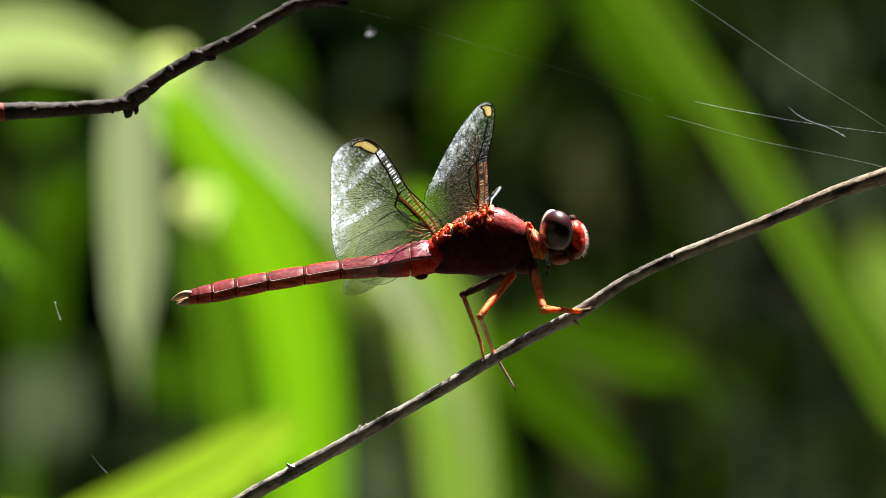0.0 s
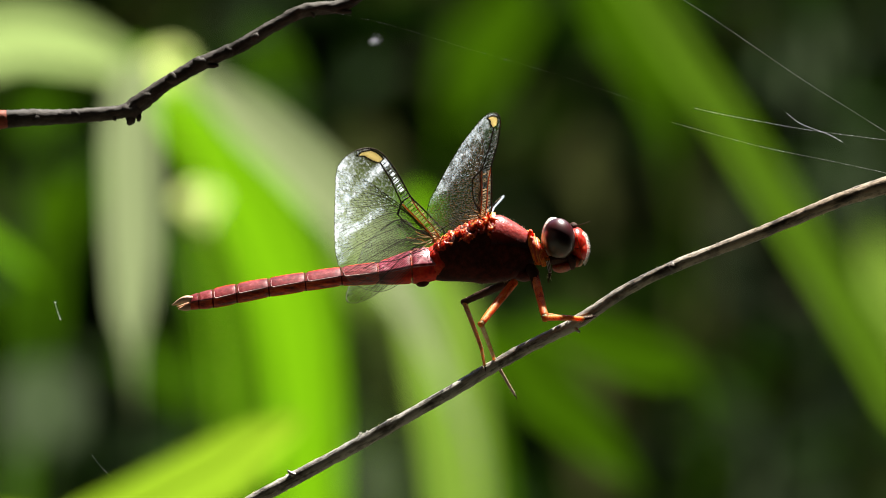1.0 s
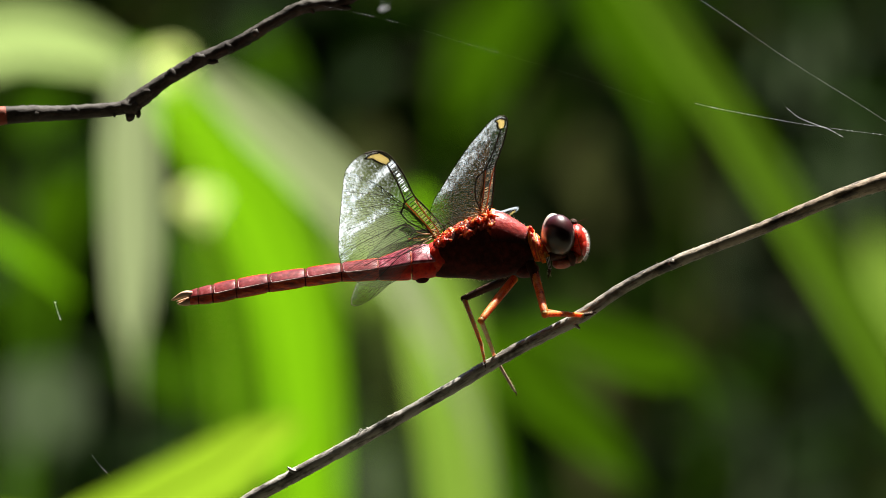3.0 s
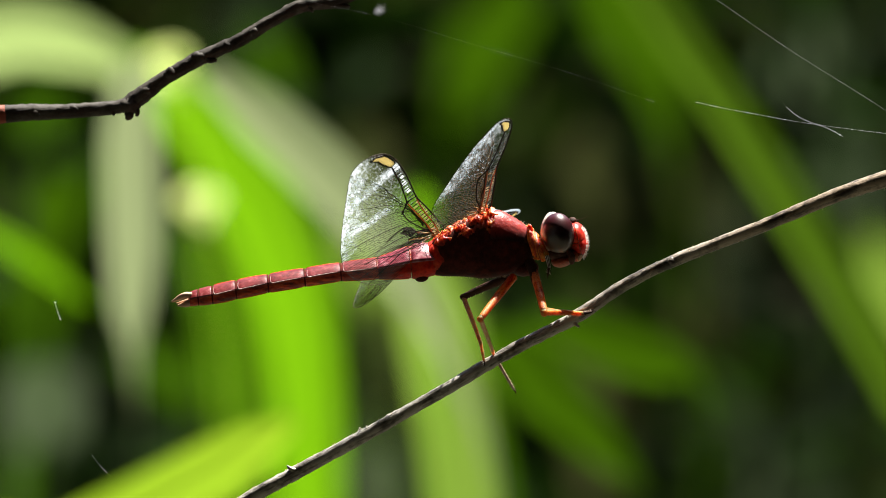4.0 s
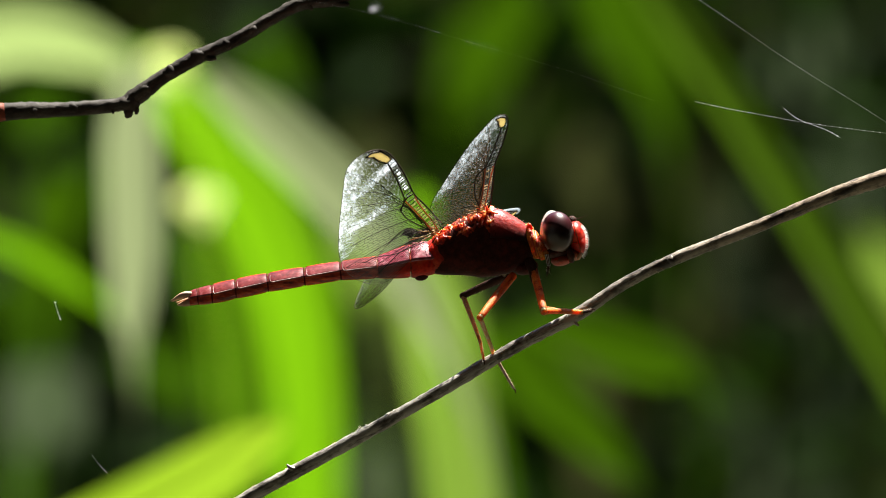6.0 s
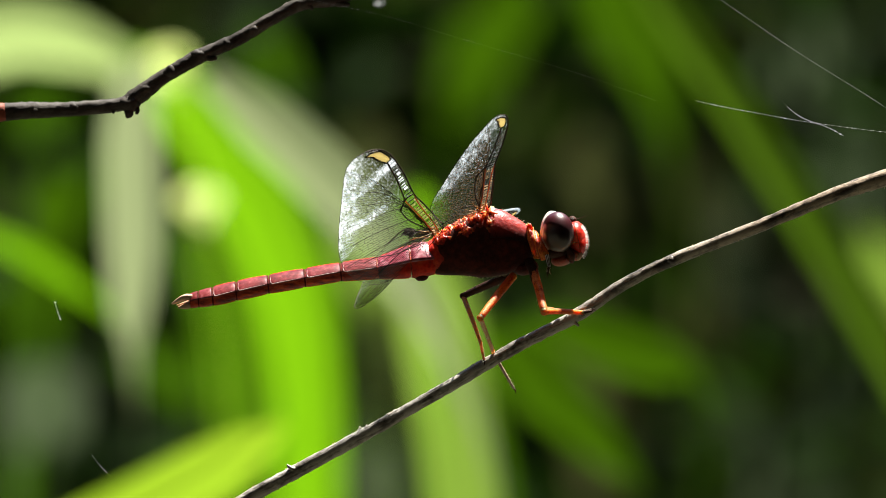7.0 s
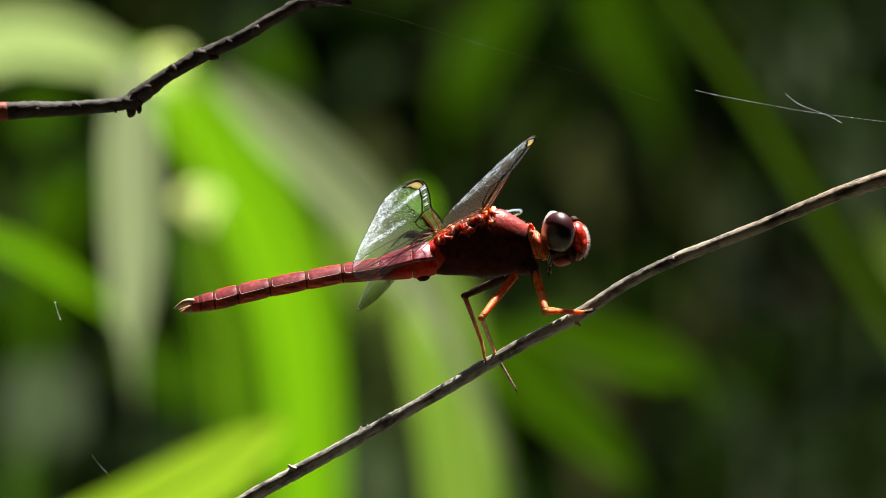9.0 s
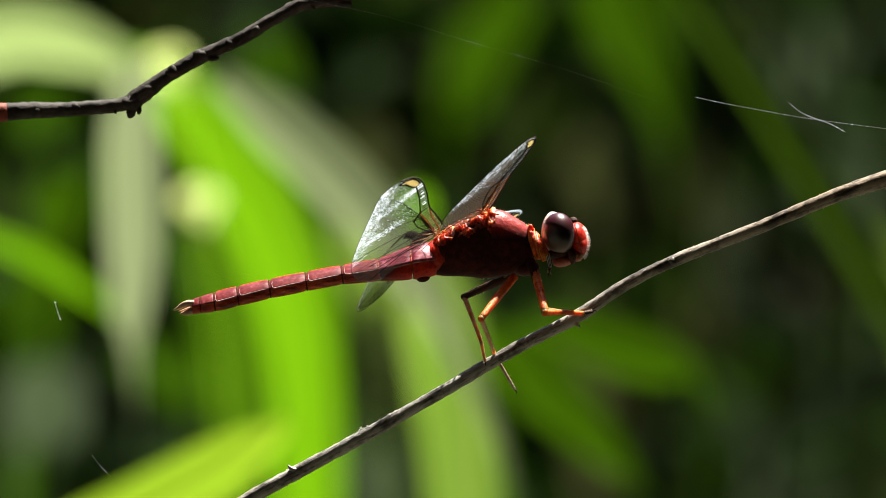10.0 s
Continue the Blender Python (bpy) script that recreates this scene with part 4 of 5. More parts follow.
def build_thorax(fly):
    rnd = random.Random(3)
    bm = bmesh.new()
    rows = refine([(760, 432, 476, 22), (768, 420, 482, 32), (785, 406, 485, 44), (828, 384, 486, 54), (852, 371, 489, 56), (882, 369, 486, 54), (906, 380, 480, 48), (930, 396, 466, 37), (944, 410, 452, 22)], 4)
    loops = [section(x, t, l, d * 0.95, 40, 0.0, 0.55) for x, t, l, d in rows]
    rings(bm, loops)
    for v in bm.verts:
        v.co += v.co.normalized() * 1.6 * U * noise.noise(v.co / (13 * U)) + v.co.normalized() * 0.7 * U * noise.noise(v.co / (4 * U))
    body = part("thorax", bm, THORAX, fly, "deep red hairy thorax")
    # side sutures
    for x0, y0, x1, y1 in ((905, 388, 925, 468), (868, 378, 893, 478), (835, 392, 862, 482), (800, 406, 826, 480)):
        bm = bmesh.new()
        pts = []
        for f in (0.0, 0.25, 0.5, 0.75, 1.0):
            x, y = x0 + (x1 - x0) * f, y0 + (y1 - y0) * f
            t, l, d = (np.interp(x, [r[0] for r in rows], [r[k] for r in rows]) for k in (1, 2, 3))
            s = max(-0.98, min(0.98, ((t + l) / 2 - y) / ((l - t) / 2)))
            pts.append(loc(x, y, -d * 0.95 * (1 - s * s) ** 0.275 - 0.3))
        sweep(bm, catmull(pts, 5), 0.7 * U, n=6)
        part("suture_ridge", bm, THORAX, body)
    bm = bmesh.new()
    blob(bm, loc(784, 452, 0), (44 * U, 40 * U, 33 * U), 32, 18, lumps=0.08, size=12 * U)
    part("waist", bm, WAIST_FADE, body, "red-orange waist behind the wings, its glow put into the colour")
    # smooth shield on the front of the back
    bm = bmesh.new()
    grid = []
    for x, t, l, d in refine([r for r in rows if 860 <= r[0] <= 943], 3):
        c, r, row = (t + l) / 2, (l - t) / 2 + 0.9, []
        for k in range(17):
            a = radians(8 + 164 * k / 16)
            sn, cs = math.sin(a), math.cos(a)
            row.append(bm.verts.new(loc(x, c - r * sn, d * 0.97 * math.copysign(abs(cs) ** 0.55, cs))))
        grid.append(row)
    for a, b in zip(grid, grid[1:]):
        for k in range(16):
            bm.faces.new((a[k], a[k + 1], b[k + 1], b[k]))
    part("shoulder_shield", bm, SHOULDER, body, "smooth deep red shield on the shoulders, side shade painted in")
    # crumpled skin and small jointed plates at the roots of the wings
    bm = bmesh.new()
    grid = []
    for i in range(111):
        x = 764 + i
        t, l, d = (np.interp(x, [q[0] for q in rows], [q[k] for q in rows]) for k in (1, 2, 3))
        c, r, row = (t + l) / 2, (l - t) / 2, []
        half = 68 + 12 * noise.noise(Vector((x / 7, 1.3, 0))) + 6 * noise.noise(Vector((x / 2.5, 4.3, 0)))
        for k in range(61):
            f = k / 30 - 1
            a = radians(90 + half * f)
            sn, cs = math.sin(a), math.cos(a)
            p = loc(x, c - r * sn, d * 0.95 * math.copysign(abs(cs) ** 0.55, cs))
            o = Vector((0, cs, sn))
            fold = 3.2 + noise.noise(p / (12 * U)) * 6 + noise.noise(p / (5.5 * U) + Vector((5, 1, 2))) * 3.4 + noise.noise(p / (2.4 * U)) * 1.2
            row.append(bm.verts.new(p + o * ((fold - 0.6) * (1 - abs(f) ** 4) - 1.2 * abs(f) ** 4) * U))
        grid.append(row)
    for p, q in zip(grid, grid[1:]):
        for k in range(60):
            bm.faces.new((p[k], p[k + 1], q[k + 1], q[k]))
    part("wing_root_skin", bm, CRUMPLE, body, "crumpled orange skin at the wing roots")
    for side in (-1, 1):
        for i in range(10):
            x = 768 + 104 * i / 9 + rnd.uniform(-4, 4)
            top, low, d = (np.interp(x, [q[0] for q in rows], [q[k] for q in rows]) for k in (1, 2, 3))
            a = radians(rnd.uniform(25, 60))
            bm = bmesh.new()
            r = rnd.uniform(1.6, 3.0)
            at_ = loc(x, (top + low) / 2 - (low - top) / 2 * math.sin(a + 0.5) - 2, side * d * math.cos(a) ** 0.55)
            blob(bm, at_, (r * U * rnd.uniform(1.4, 3), r * U, r * 0.6 * U), 8, 6, Euler((rnd.uniform(-1, 1), rnd.uniform(-1.5, 1.5), 0)).to_matrix(), 0.6, 4 * U)
            part("wing_root_plate", bm, CRUMPLE, body, "orange plate at the wing roots")
    # hairs on the back, front and belly
    bm = bmesh.new()
    for _ in range(460):
        x = rnd.uniform(775, 940)
        t, l, d = (np.interp(x, [r[0] for r in rows], [r[k] for r in rows]) for k in (1, 2, 3))
        a = rnd.choice((rnd.uniform(1.1, 2.0), rnd.uniform(4.3, 5.1)))
        c, r = (t + l) / 2, (l - t) / 2
        p = loc(x, c - r * math.sin(a), d * math.cos(a))
        o = Vector((rnd.uniform(-0.1, 0.5), math.cos(a), math.sin(a))).normalized()
        spike(bm, p, p + (o + Vector((rnd.uniform(-0.9, 0.9), 0, rnd.uniform(-0.3, 0.3)))) * rnd.uniform(1, 6) * U, 0.18 * U)
    part("thorax_hairs", bm, BRISTLE, body, "fine pale hairs")["kind"] = "stuff"
    # collar plates before the thorax
    for i, (xa, ya, xb, yb, r) in enumerate(((932, 396, 944, 448, 3.4), (936, 398, 949, 450, 3.2), (941, 401, 953, 452, 3.2), (946, 408, 957, 455, 3.6), (952, 420, 961, 458, 4.5), (935, 397, 941, 404, 3))):
        bm = bmesh.new()
        for s in (-1, 1):
            path = catmull([loc(xa, ya, s * 14), loc((xa + xb) / 2 - 2, (ya + yb) / 2 - 4, s * 34), loc(xb, yb, s * 28)], 6)
            sweep(bm, path, [q * U for q in lerp_list([r * 0.8, r * 1.25, r * 0.9], len(path))], n=10, flat=0.8, rough=0.15)
        part("collar_plate", bm, RED_ORANGE if i % 2 else ORANGE, body, "orange collar plate")
    bm = bmesh.new()
    sweep(bm, catmull([loc(936, 430), loc(950, 436), loc(972, 428)], 5), [q * U for q in lerp_list([26, 20, 15], 11)], n=16)
    part("neck", bm, ORANGE, body)
    # belly plate between the legs
    bm = bmesh.new()
    blob(bm, loc(925, 470, 0), (26 * U, 30 * U, 16 * U), 16, 8, lumps=0.2)
    part("breast_plate", bm, THORAX, body)
    return body


def build_head(fly):
    rnd = random.Random(8)
    pivot = loc(962, 432)

    def hp(x, y, d=0.0):
        return loc(x, y, d) - pivot
    bm = bmesh.new()
    blob(bm, hp(977, 408, 0), (21 * U, 43 * U, 37 * U), 22, 14, lumps=0.05)
    head = part("head", bm, OCCIPUT, fly, "round head with a pale hairy back", pivot)
    for s in (-1, 1):
        bm = bmesh.new()
        blob(bm, hp(987, 409, s * 27), (28.5 * U, 30 * U, 36.5 * U), 32, 20, Euler((0, radians(-8), radians(-s * 14))).to_matrix())
        part("compound_eye", bm, EYE_MAT, head, "glossy dark maroon compound eye, grey below")
    # face: frons, clypeus, upper lip, lower lip, jaws
    for nm, x, y, rx, ry, rz, tilt, mat, lab in (
            ("frons", 1018, 414, 19, 34, 26, -10, FACE, "bright red forehead"),
            ("clypeus", 1024, 430, 17, 31, 19, 10, FACE, "bright red face plate"),
            ("upper_lip", 1016, 447, 14, 27, 12, 30, LIP, "red-brown upper lip"),
            ("lower_lip", 994, 457, 20, 28, 12, -14, LIP, "red-brown lower lip"),
            ("cheek", 987, 444, 22, 36, 13, -6, DARK, "dark brown cheek below the eye"),
            ("vertex", 1012, 388, 8, 12, 8, 0, DARK, "dark knob between the eyes")):
        bm = bmesh.new()
        blob(bm, hp(x, y, 0), (rx * U, ry * U, rz * U), 22, 12, Euler((0, radians(tilt), 0)).to_matrix(), 0.02, 12 * U)
        part(nm, bm, mat, head, lab)
    for s in (-1, 1):
        bm = bmesh.new()
        path = catmull([hp(1004, 438, s * 27), hp(1010, 450, s * 26), hp(1011, 462, s * 18)], 5)
        sweep(bm, path, [q * U for q in lerp_list([4, 7, 4], len(path))], n=10)
        part("jaw", bm, DARK, head, "dark jaw edge")
        bm = bmesh.new()
        path = catmull([hp(1016, 386, s * 10), hp(1026, 384, s * 16), hp(1042, 378, s * 22)], 5)
        sweep(bm, path, [q * U for q in lerp_list([0.9, 0.45, 0.2], len(path))], n=6)
        part("antenna", bm, DARK, head)
        bm = bmesh.new()
        blob(bm, hp(1025, 452, s * 19), (4 * U, 6 * U, 8 * U), 10, 6, Euler((0, radians(30), 0)).to_matrix())
        part("lip_spot", bm, PALE, head, "pale spot beside the lip")
    for x0, y0, x1, y1 in ((1016, 398, 1028, 446), (1012, 428, 1038, 424)):
        bm = bmesh.new()
        for s in (-1, 1):
            pts = [hp(x0 + (x1 - x0) * f, y0 + (y1 - y0) * f, s * (33.5 - 9 * abs(f - 0.3) - (0 if x1 < 1030 else 12 * f))) for f in (0, 0.25, 0.5, 0.75, 1)]
            sweep(bm, catmull(pts, 4), 0.9 * U, n=6)
        part("face_seam", bm, LIP, head)
    bm = bmesh.new()
    for _ in range(520):
        a = rnd.uniform(-1.1, 1.3)
        p = hp(1024 + 15 * math.cos(a), 427 - 30 * math.sin(a), rnd.uniform(-30, 30))
        o = Vector((math.cos(a), rnd.uniform(-0.5, 0.5), math.sin(a)))
        spike(bm, p - o * 3 * U, p + o * rnd.uniform(0.5, 5.0) * U, 0.36 * U)
    part("face_hairs", bm, WHITE_HAIR, head, "fine white hairs on the face")["kind"] = "stuff"
    bm = bmesh.new()
    for _ in range(900):
        a = rnd.uniform(2.15, 3.6)
        p = hp(986 + 26 * math.cos(a), 411 - 38 * math.sin(a), rnd.uniform(-22, 30))
        o = Vector((math.cos(a), rnd.uniform(-0.5, 0.5), math.sin(a) + rnd.uniform(-0.2, 0.3)))
        spike(bm, p - o * 3 * U, p + o * rnd.uniform(2.5, 6) * U, 0.65 * U)
    part("nape_hairs", bm, WHITE_HAIR, head, "white hairs behind the eyes")["kind"] = "stuff"
    return head


def build_leg(fly, joints, radii, mats, label, spines=8, claw=True):
    """A leg in its true joints: thigh, shin, foot."""
    rnd = random.Random(int(joints[0][0]))
    names = ("thigh", "shin", "foot")
    leg = None
    origin = loc(*joints[0][0] if isinstance(joints[0][0], tuple) else joints[0])
    for i in range(3):
        a, b = joints[i], joints[i + 1]
        pa, pb = loc(*a) - origin, loc(*b) - origin
        mid = pa.lerp(pb, 0.5) + Vector((0, 0, 1.2 * U if i < 2 else 0))
        path = catmull([pa, mid, pb], 6)
        bm = bmesh.new()
        sweep(bm, path, [q * U for q in lerp_list(radii[i], len(path))], n=12, rough=0.06)
        if i < 2:
            blob(bm, pb, (radii[i][-1] * 1.12 * U,) * 3, 10, 7)
        if leg is None:
            leg = part("leg", bm, mats[i], fly, label, origin)
        else:
            part(names[i], bm, mats[i], leg)
        if i < 2:
            # pale ridge along the limb
            bm = bmesh.new()
            for off in (-0.35, 0.45):
                t = (pb - pa).normalized()
                o = Vector((t.z, 0, -t.x)).normalized()
                sweep(bm, [p + o * q * off * U + Vector((0, -q * 0.92 * U, 0)) for p, q in zip(path, lerp_list(radii[i], len(path)))], 0.75 * U, n=6, rough=0.5)
            part("limb_ridge", bm, SHIN if mats[i] is SHIN else RED_ORANGE if mats[i] is ORANGE else DARK, leg)
        bm = bmesh.new()
        t = (pb - pa).normalized()
        o = Vector((t.z, 0, -t.x))
        for k in range(spines):
            p = pa.lerp(pb, (k + 0.6 + rnd.uniform(0, 0.8)) / (spines + 1))
            for s in (-1, 1):
                d = (o * s * 0.8 + t * 0.7 + Vector((0, rnd.uniform(-0.9, 0.3), 0))).normalized()
                spike(bm, p, p + d * (radii[i][1] + rnd.uniform(2.5, 6)) * U, 0.8 * U)
        part("spines", bm, BLACK_BRISTLE if i == 1 else BRISTLE, leg, "row of fine spines")["kind"] = "stuff"
    if claw:
        for s in (-1, 1):
            bm = bmesh.new()
            e = loc(*joints[3]) - origin
            t = (e - (loc(*joints[2]) - origin)).normalized()
            path = catmull([e, e + t * 5 * U + Vector((0, s * 3 * U, 2 * U)), e + t * 8 * U + Vector((0, s * 4 * U, -2 * U))], 4)
            sweep(bm, path, [q * U for q in lerp_list([1.6, 1.2, 0.4], len(path))], n=6)
            part("claw", bm, DARK, leg)
    return leg


def build_legs(fly):
    mid = "orange leg gripping the twig"
    build_leg(fly, [(942, 470, -26), (962, 549, -108), (1028, 551, -20), (1046, 548, -13)], [[7, 7.5, 6.5], [5.6, 5.0, 4.2], [3.6, 3.2, 2.4]], [ORANGE, ORANGE, DARK], mid, 9)
    build_leg(fly, [(908, 486, -26), (849, 560, -116), (874, 626, 5), (909, 686, 26)], [[7.5, 7.2, 5.6], [4.4, 3.6, 3.2], [3.0, 2.7, 2.0]], [ORANGE, SHIN, FOOT], "orange hind leg reaching past the twig", 10)
    build_leg(fly, [(898, 488, 20), (819, 522, 70), (850, 604, 10), (856, 636, -14)], [[8, 7, 5.5], [4.5, 4, 3.2], [3.2, 2.8, 2]], [DARK, SHIN, SHIN], "dark hind leg with pale orange shin on the far side of the body", 9)
    build_leg(fly, [(943, 466, 22), (960, 544, 60), (1022, 556, 18), (1040, 553, 16)], [[7, 7, 5], [4.5, 4, 3.4], [3, 3, 2]], [DARK, ORANGE, DARK], mid, 6)
    bm = bmesh.new()
    sweep(bm, catmull([loc(936, 460, -20), loc(943, 478, -34), loc(947, 497, -47)], 5), [q * U for q in lerp_list([10, 8.6, 7.6], 11)], n=12, rough=0.15)
    part("hip", bm, DARK, fly, "dark hip joint of a leg")
    # forelegs folded behind the head; white shin colour stands in for sun on them
    build_leg(fly, [(950, 452, -16), (966, 446, -34), (971, 468, -36), (969, 480, -34)], [[5, 4.5, 4], [3.6, 3.2, 2.6], [2.6, 2.2, 1.6]], [ORANGE, WHITE_HAIR, DARK], "foreleg folded behind the head, sunlit white put into its shin", 4)
    build_leg(fly, [(950, 452, 16), (966, 446, 34), (971, 468, 36), (969, 480, 34)], [[5, 4.5, 4], [3.6, 3.2, 2.6], [2.6, 2.2, 1.6]], [ORANGE, WHITE_HAIR, DARK], "foreleg folded behind the head, sunlit white put into its shin", 4)


# outlines of the wings in drawing units: along the span, across it
HIND = [(0, 2), (60, 3), (150, -2), (226, -7), (330, -2), (430, -3), (490, -14), (528, -38), (540, -66), (520, -88), (434, -120), (340, -152), (249, -177), (165, -184), (75, -172), (0, -144), (-26, -100), (-20, -45)]
FORE = [(0, 2), (80, 2), (180, -3), (252, -7), (350, -1), (440, 0), (495, -6), (526, -22), (524, -38), (498, -52), (444, -75), (370, -96), (300, -112), (213, -130), (130, -128), (60, -108), (10, -82), (-8, -40)]


def inside(poly, x, y):
    hit = False
    for (x1, y1), (x2, y2) in zip(poly, poly[1:] + poly[:1]):
        if (y1 > y) != (y2 > y) and x < (x2 - x1) * (y - y1) / (y2 - y1) + x1:
            hit = not hit
    return hit


def build_wing(fly, outline, hinge, hind, label, seed):
    """A flat wing in its own plane: membrane, veins, net of cells and wing spot."""
    rnd = random.Random(seed)
    edge = [(p.x, p.y) for p in catmull([(x, y, 0) for x, y in outline], 16, closed=True)]
    reach_ = 540 if hind else 528
    # the hind edge is worn and a little ragged
    edge = [(x, y + (1.6 * noise.noise(Vector((x / 5, seed, 0))) + 4.5 * max(0, noise.noise(Vector((x / 17, seed, 4))) - 0.25) if x > 120 and y < -35 else 0)) for x, y in edge]
    nod = 226 if hind else 252
    bm = bmesh.new()
    vs = [bm.verts.new((x * U, y * U, 0)) for x, y in edge]
    es = [bm.edges.new((vs[i], vs[(i + 1) % len(vs)])) for i in range(len(vs))]
    bmesh.ops.triangle_fill(bm, edges=es, use_beauty=True)
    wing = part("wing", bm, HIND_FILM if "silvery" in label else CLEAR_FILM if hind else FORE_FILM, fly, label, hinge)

    def costa(s):
        return np.interp(s, [p[0] for p in outline[:8]], [p[1] for p in outline[:8]])

    def line(bm_, pts, r):
        pts = [Vector((x * U, y * U, 0)) for x, y in pts]
        sweep(bm_, pts, r if not hasattr(r, "__len__") else [q for q in r], n=5, aim=(0, 0, 1))

    def trail(s):
        """The trailing edge across from s."""
        cand = [y for (x, y), (x2, y2) in zip(edge, edge[1:] + edge[:1]) if (x - s) * (x2 - s) <= 0 and y < costa(max(s, 0)) - 12]
        return min(cand) if cand else costa(s) - 30
    # margin
    bm = bmesh.new()
    pts = [Vector((x * U, y * U, 0)) for x, y in edge]
    rad = [(1.35 if (0 <= x <= reach_ - 12 and y > costa(max(x, 0)) - 16) else 0.5) * U for x, y in edge]
    if seed == 4:
        rad = [r * 1.35 for r in rad]
    sweep(bm, pts + [pts[0]], rad + [rad[0]], n=6, aim=(0, 0, 1))
    # on the far fore wing silver colour stands in for the edge's glint
    part("margin_vein", bm, VEIN if seed != 4 else SILVER_GLINT, wing)
    # main veins behind the leading edge
    bm = bmesh.new()
    far_ = bmesh.new()
    def vein(pts, r, mat=VEIN):
        one = bmesh.new()
        thin = 0.6 if seed > 2 else 1.0
        line(one, pts, [q * thin for q in r] if hasattr(r, "__len__") else r * thin)
        part("vein", one, mat, wing)
    sub = [(s, costa(s) - 9 * (1 - (s / nod) ** 4)) for s in range(0, nod + 1, 14)]
    vein(sub, 1.1 * U, RED_VEIN)
    r1 = [(s, costa(s) - 20 + 6 * max(0, s - nod) / 250) for s in range(0, nod + 1, 14)]
    vein(r1, 1.4 * U, RED_VEIN)
    vein([(s, costa(s) - 20 + 9 * (s - nod) / 250) for s in range(nod, 430 if hind else 456, 14)], 1.4 * U)
    vein([(nod, costa(nod)), (nod + 6, costa(nod) - 12), (nod - 2, costa(nod) - 24), (nod - 20, costa(nod) - 38)], 1.2 * U)
    # antenodal cross veins
    k = 16.0
    while k < nod - 8:
        line(bm, [(k, costa(k)), (k + 3, costa(k) - 20)], 0.7 * U)
        k += rnd.uniform(13, 19)
    k = nod + 16.0
    while k < reach_ * 0.80:
        line(far_, [(k, costa(k)), (k + 2, costa(k) - 15)], 0.9 * U)
        k += rnd.uniform(15, 22)
    if seed < 3:
        cells = bmesh.new()
        k = 12.0
        while k < nod - 22:
            w = rnd.uniform(7, 11)
            for h0, h1 in ((2.5, 8.0), (10.5, 18.0)):
                if rnd.random() < 0.8:
                    q = [(k, costa(k) - h0), (k + w, costa(k + w) - h0), (k + w + 2, costa(k + w) - h1), (k + 2, costa(k) - h1)]
                    cells.faces.new([cells.verts.new((x * U, y * U, 0.3 * U)) for x, y in q])
            k += w + rnd.uniform(3, 5)
        part("amber_cells", cells, AMBER_FILM, wing, "amber-tinted cells along the leading edge")["kind"] = "stuff"
    part("cross_venation", bm, VEIN, wing, "short dark cross veins near the wing root")["kind"] = "stuff"
    # sectors that run out to the trailing edge
    fans = ((0.16, 0.97, 2), (0.20, 0.86, 6), (0.22, 0.74, 10), (0.24, 0.60, 14), (0.12, 0.46, 18), (0.06, 0.32, 12), (0.02, 0.18, 4))
    mains = []
    for a, b, sag in fans:
        s0, s1 = a * reach_, b * reach_
        y0, y1 = costa(s0) - 22 - a * 20, trail(s1) + 1
        pts = []
        for i in range(17):
            f = i / 16
            s = s0 + (s1 - s0) * f
            y = y0 + (y1 - y0) * f ** 1.7 + sag * math.sin(math.pi * f) + 3.0 * math.sin(f * 11 + a * 40) * f + rnd.gauss(0, 0.5)
            pts.append((s, y))
        mains.append(pts)
        vein(pts, [(0.85 - 0.5 * i / 16) * U for i in range(17)])
    # the strong kinked vein from the nodus back to the root
    vein([(nod, costa(nod)), (nod + 7, -28), (nod - 26, -44), (nod - 74, -42), (0.20 * reach_, -34), (20, -16)], 1.15 * U)
    vein([(0.06 * reach_, -22), (0.13 * reach_, -40), (0.15 * reach_, -60)], 1.1 * U)
    vein([(0, -14), (0.05 * reach_, -44), (0.10 * reach_, -86 if hind else -66), (0.08 * reach_, (trail(0.08 * reach_)) + 2)], 0.8 * U)
    if hind:
        vein([(0.02 * reach_, -40), (0.12 * reach_, -96), (0.22 * reach_, -128), (0.25 * reach_, -150)], 0.8 * U)
    # pale thick stems of the veins at the root
    if seed < 3:
        for x, y in ((88, -24), (82, -38), (66, -52), (46, -62)):
            vein([(3, -6), (x * 0.3, y * 0.42), (x * 0.65, y * 0.8), (x, y)], [1.7 * U, 1.4 * U, 1.0 * U, 0.5 * U], TAN_VEIN)
    part("outer_venation", far_, VEIN, wing)["kind"] = "stuff"
    # the net of small cells: fine sectors that fan out to the hind edge, tied by cross veins
    dark_v, dark_f = [], []
    silver_v, silver_f = [], []

    def strut(p, q, r):
        d = Vector((q[0] - p[0], q[1] - p[1]))
        if d.length < 0.5:
            return
        n = Vector((-d.y, d.x)).normalized() * r
        # towards the worn edge and along the creases silver colour stands in for glints
        glint_share = max(0.0, 1 - (p[1] - trail(p[0])) / 46) * (p[0] > 210) + 0.22 * (p[0] > 250)
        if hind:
            glint_share += 0.6 * (abs(p[0] - 402) < 20) + 0.5 * (abs(p[0] - 256 + 0.28 * p[1]) < 16 and p[1] < -58)
        bright = seed < 3 and rnd.random() < glint_share * (0.8 if hind else 0.5)
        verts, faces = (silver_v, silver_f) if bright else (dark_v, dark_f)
        i = len(verts)
        for e in (p, q):
            for sx, sz in ((1, 0), (-0.5, 0.8), (-0.5, -0.8)):
                verts.append(((e[0] + n.x * sx) * U, (e[1] + n.y * sx) * U, r * sz * U))
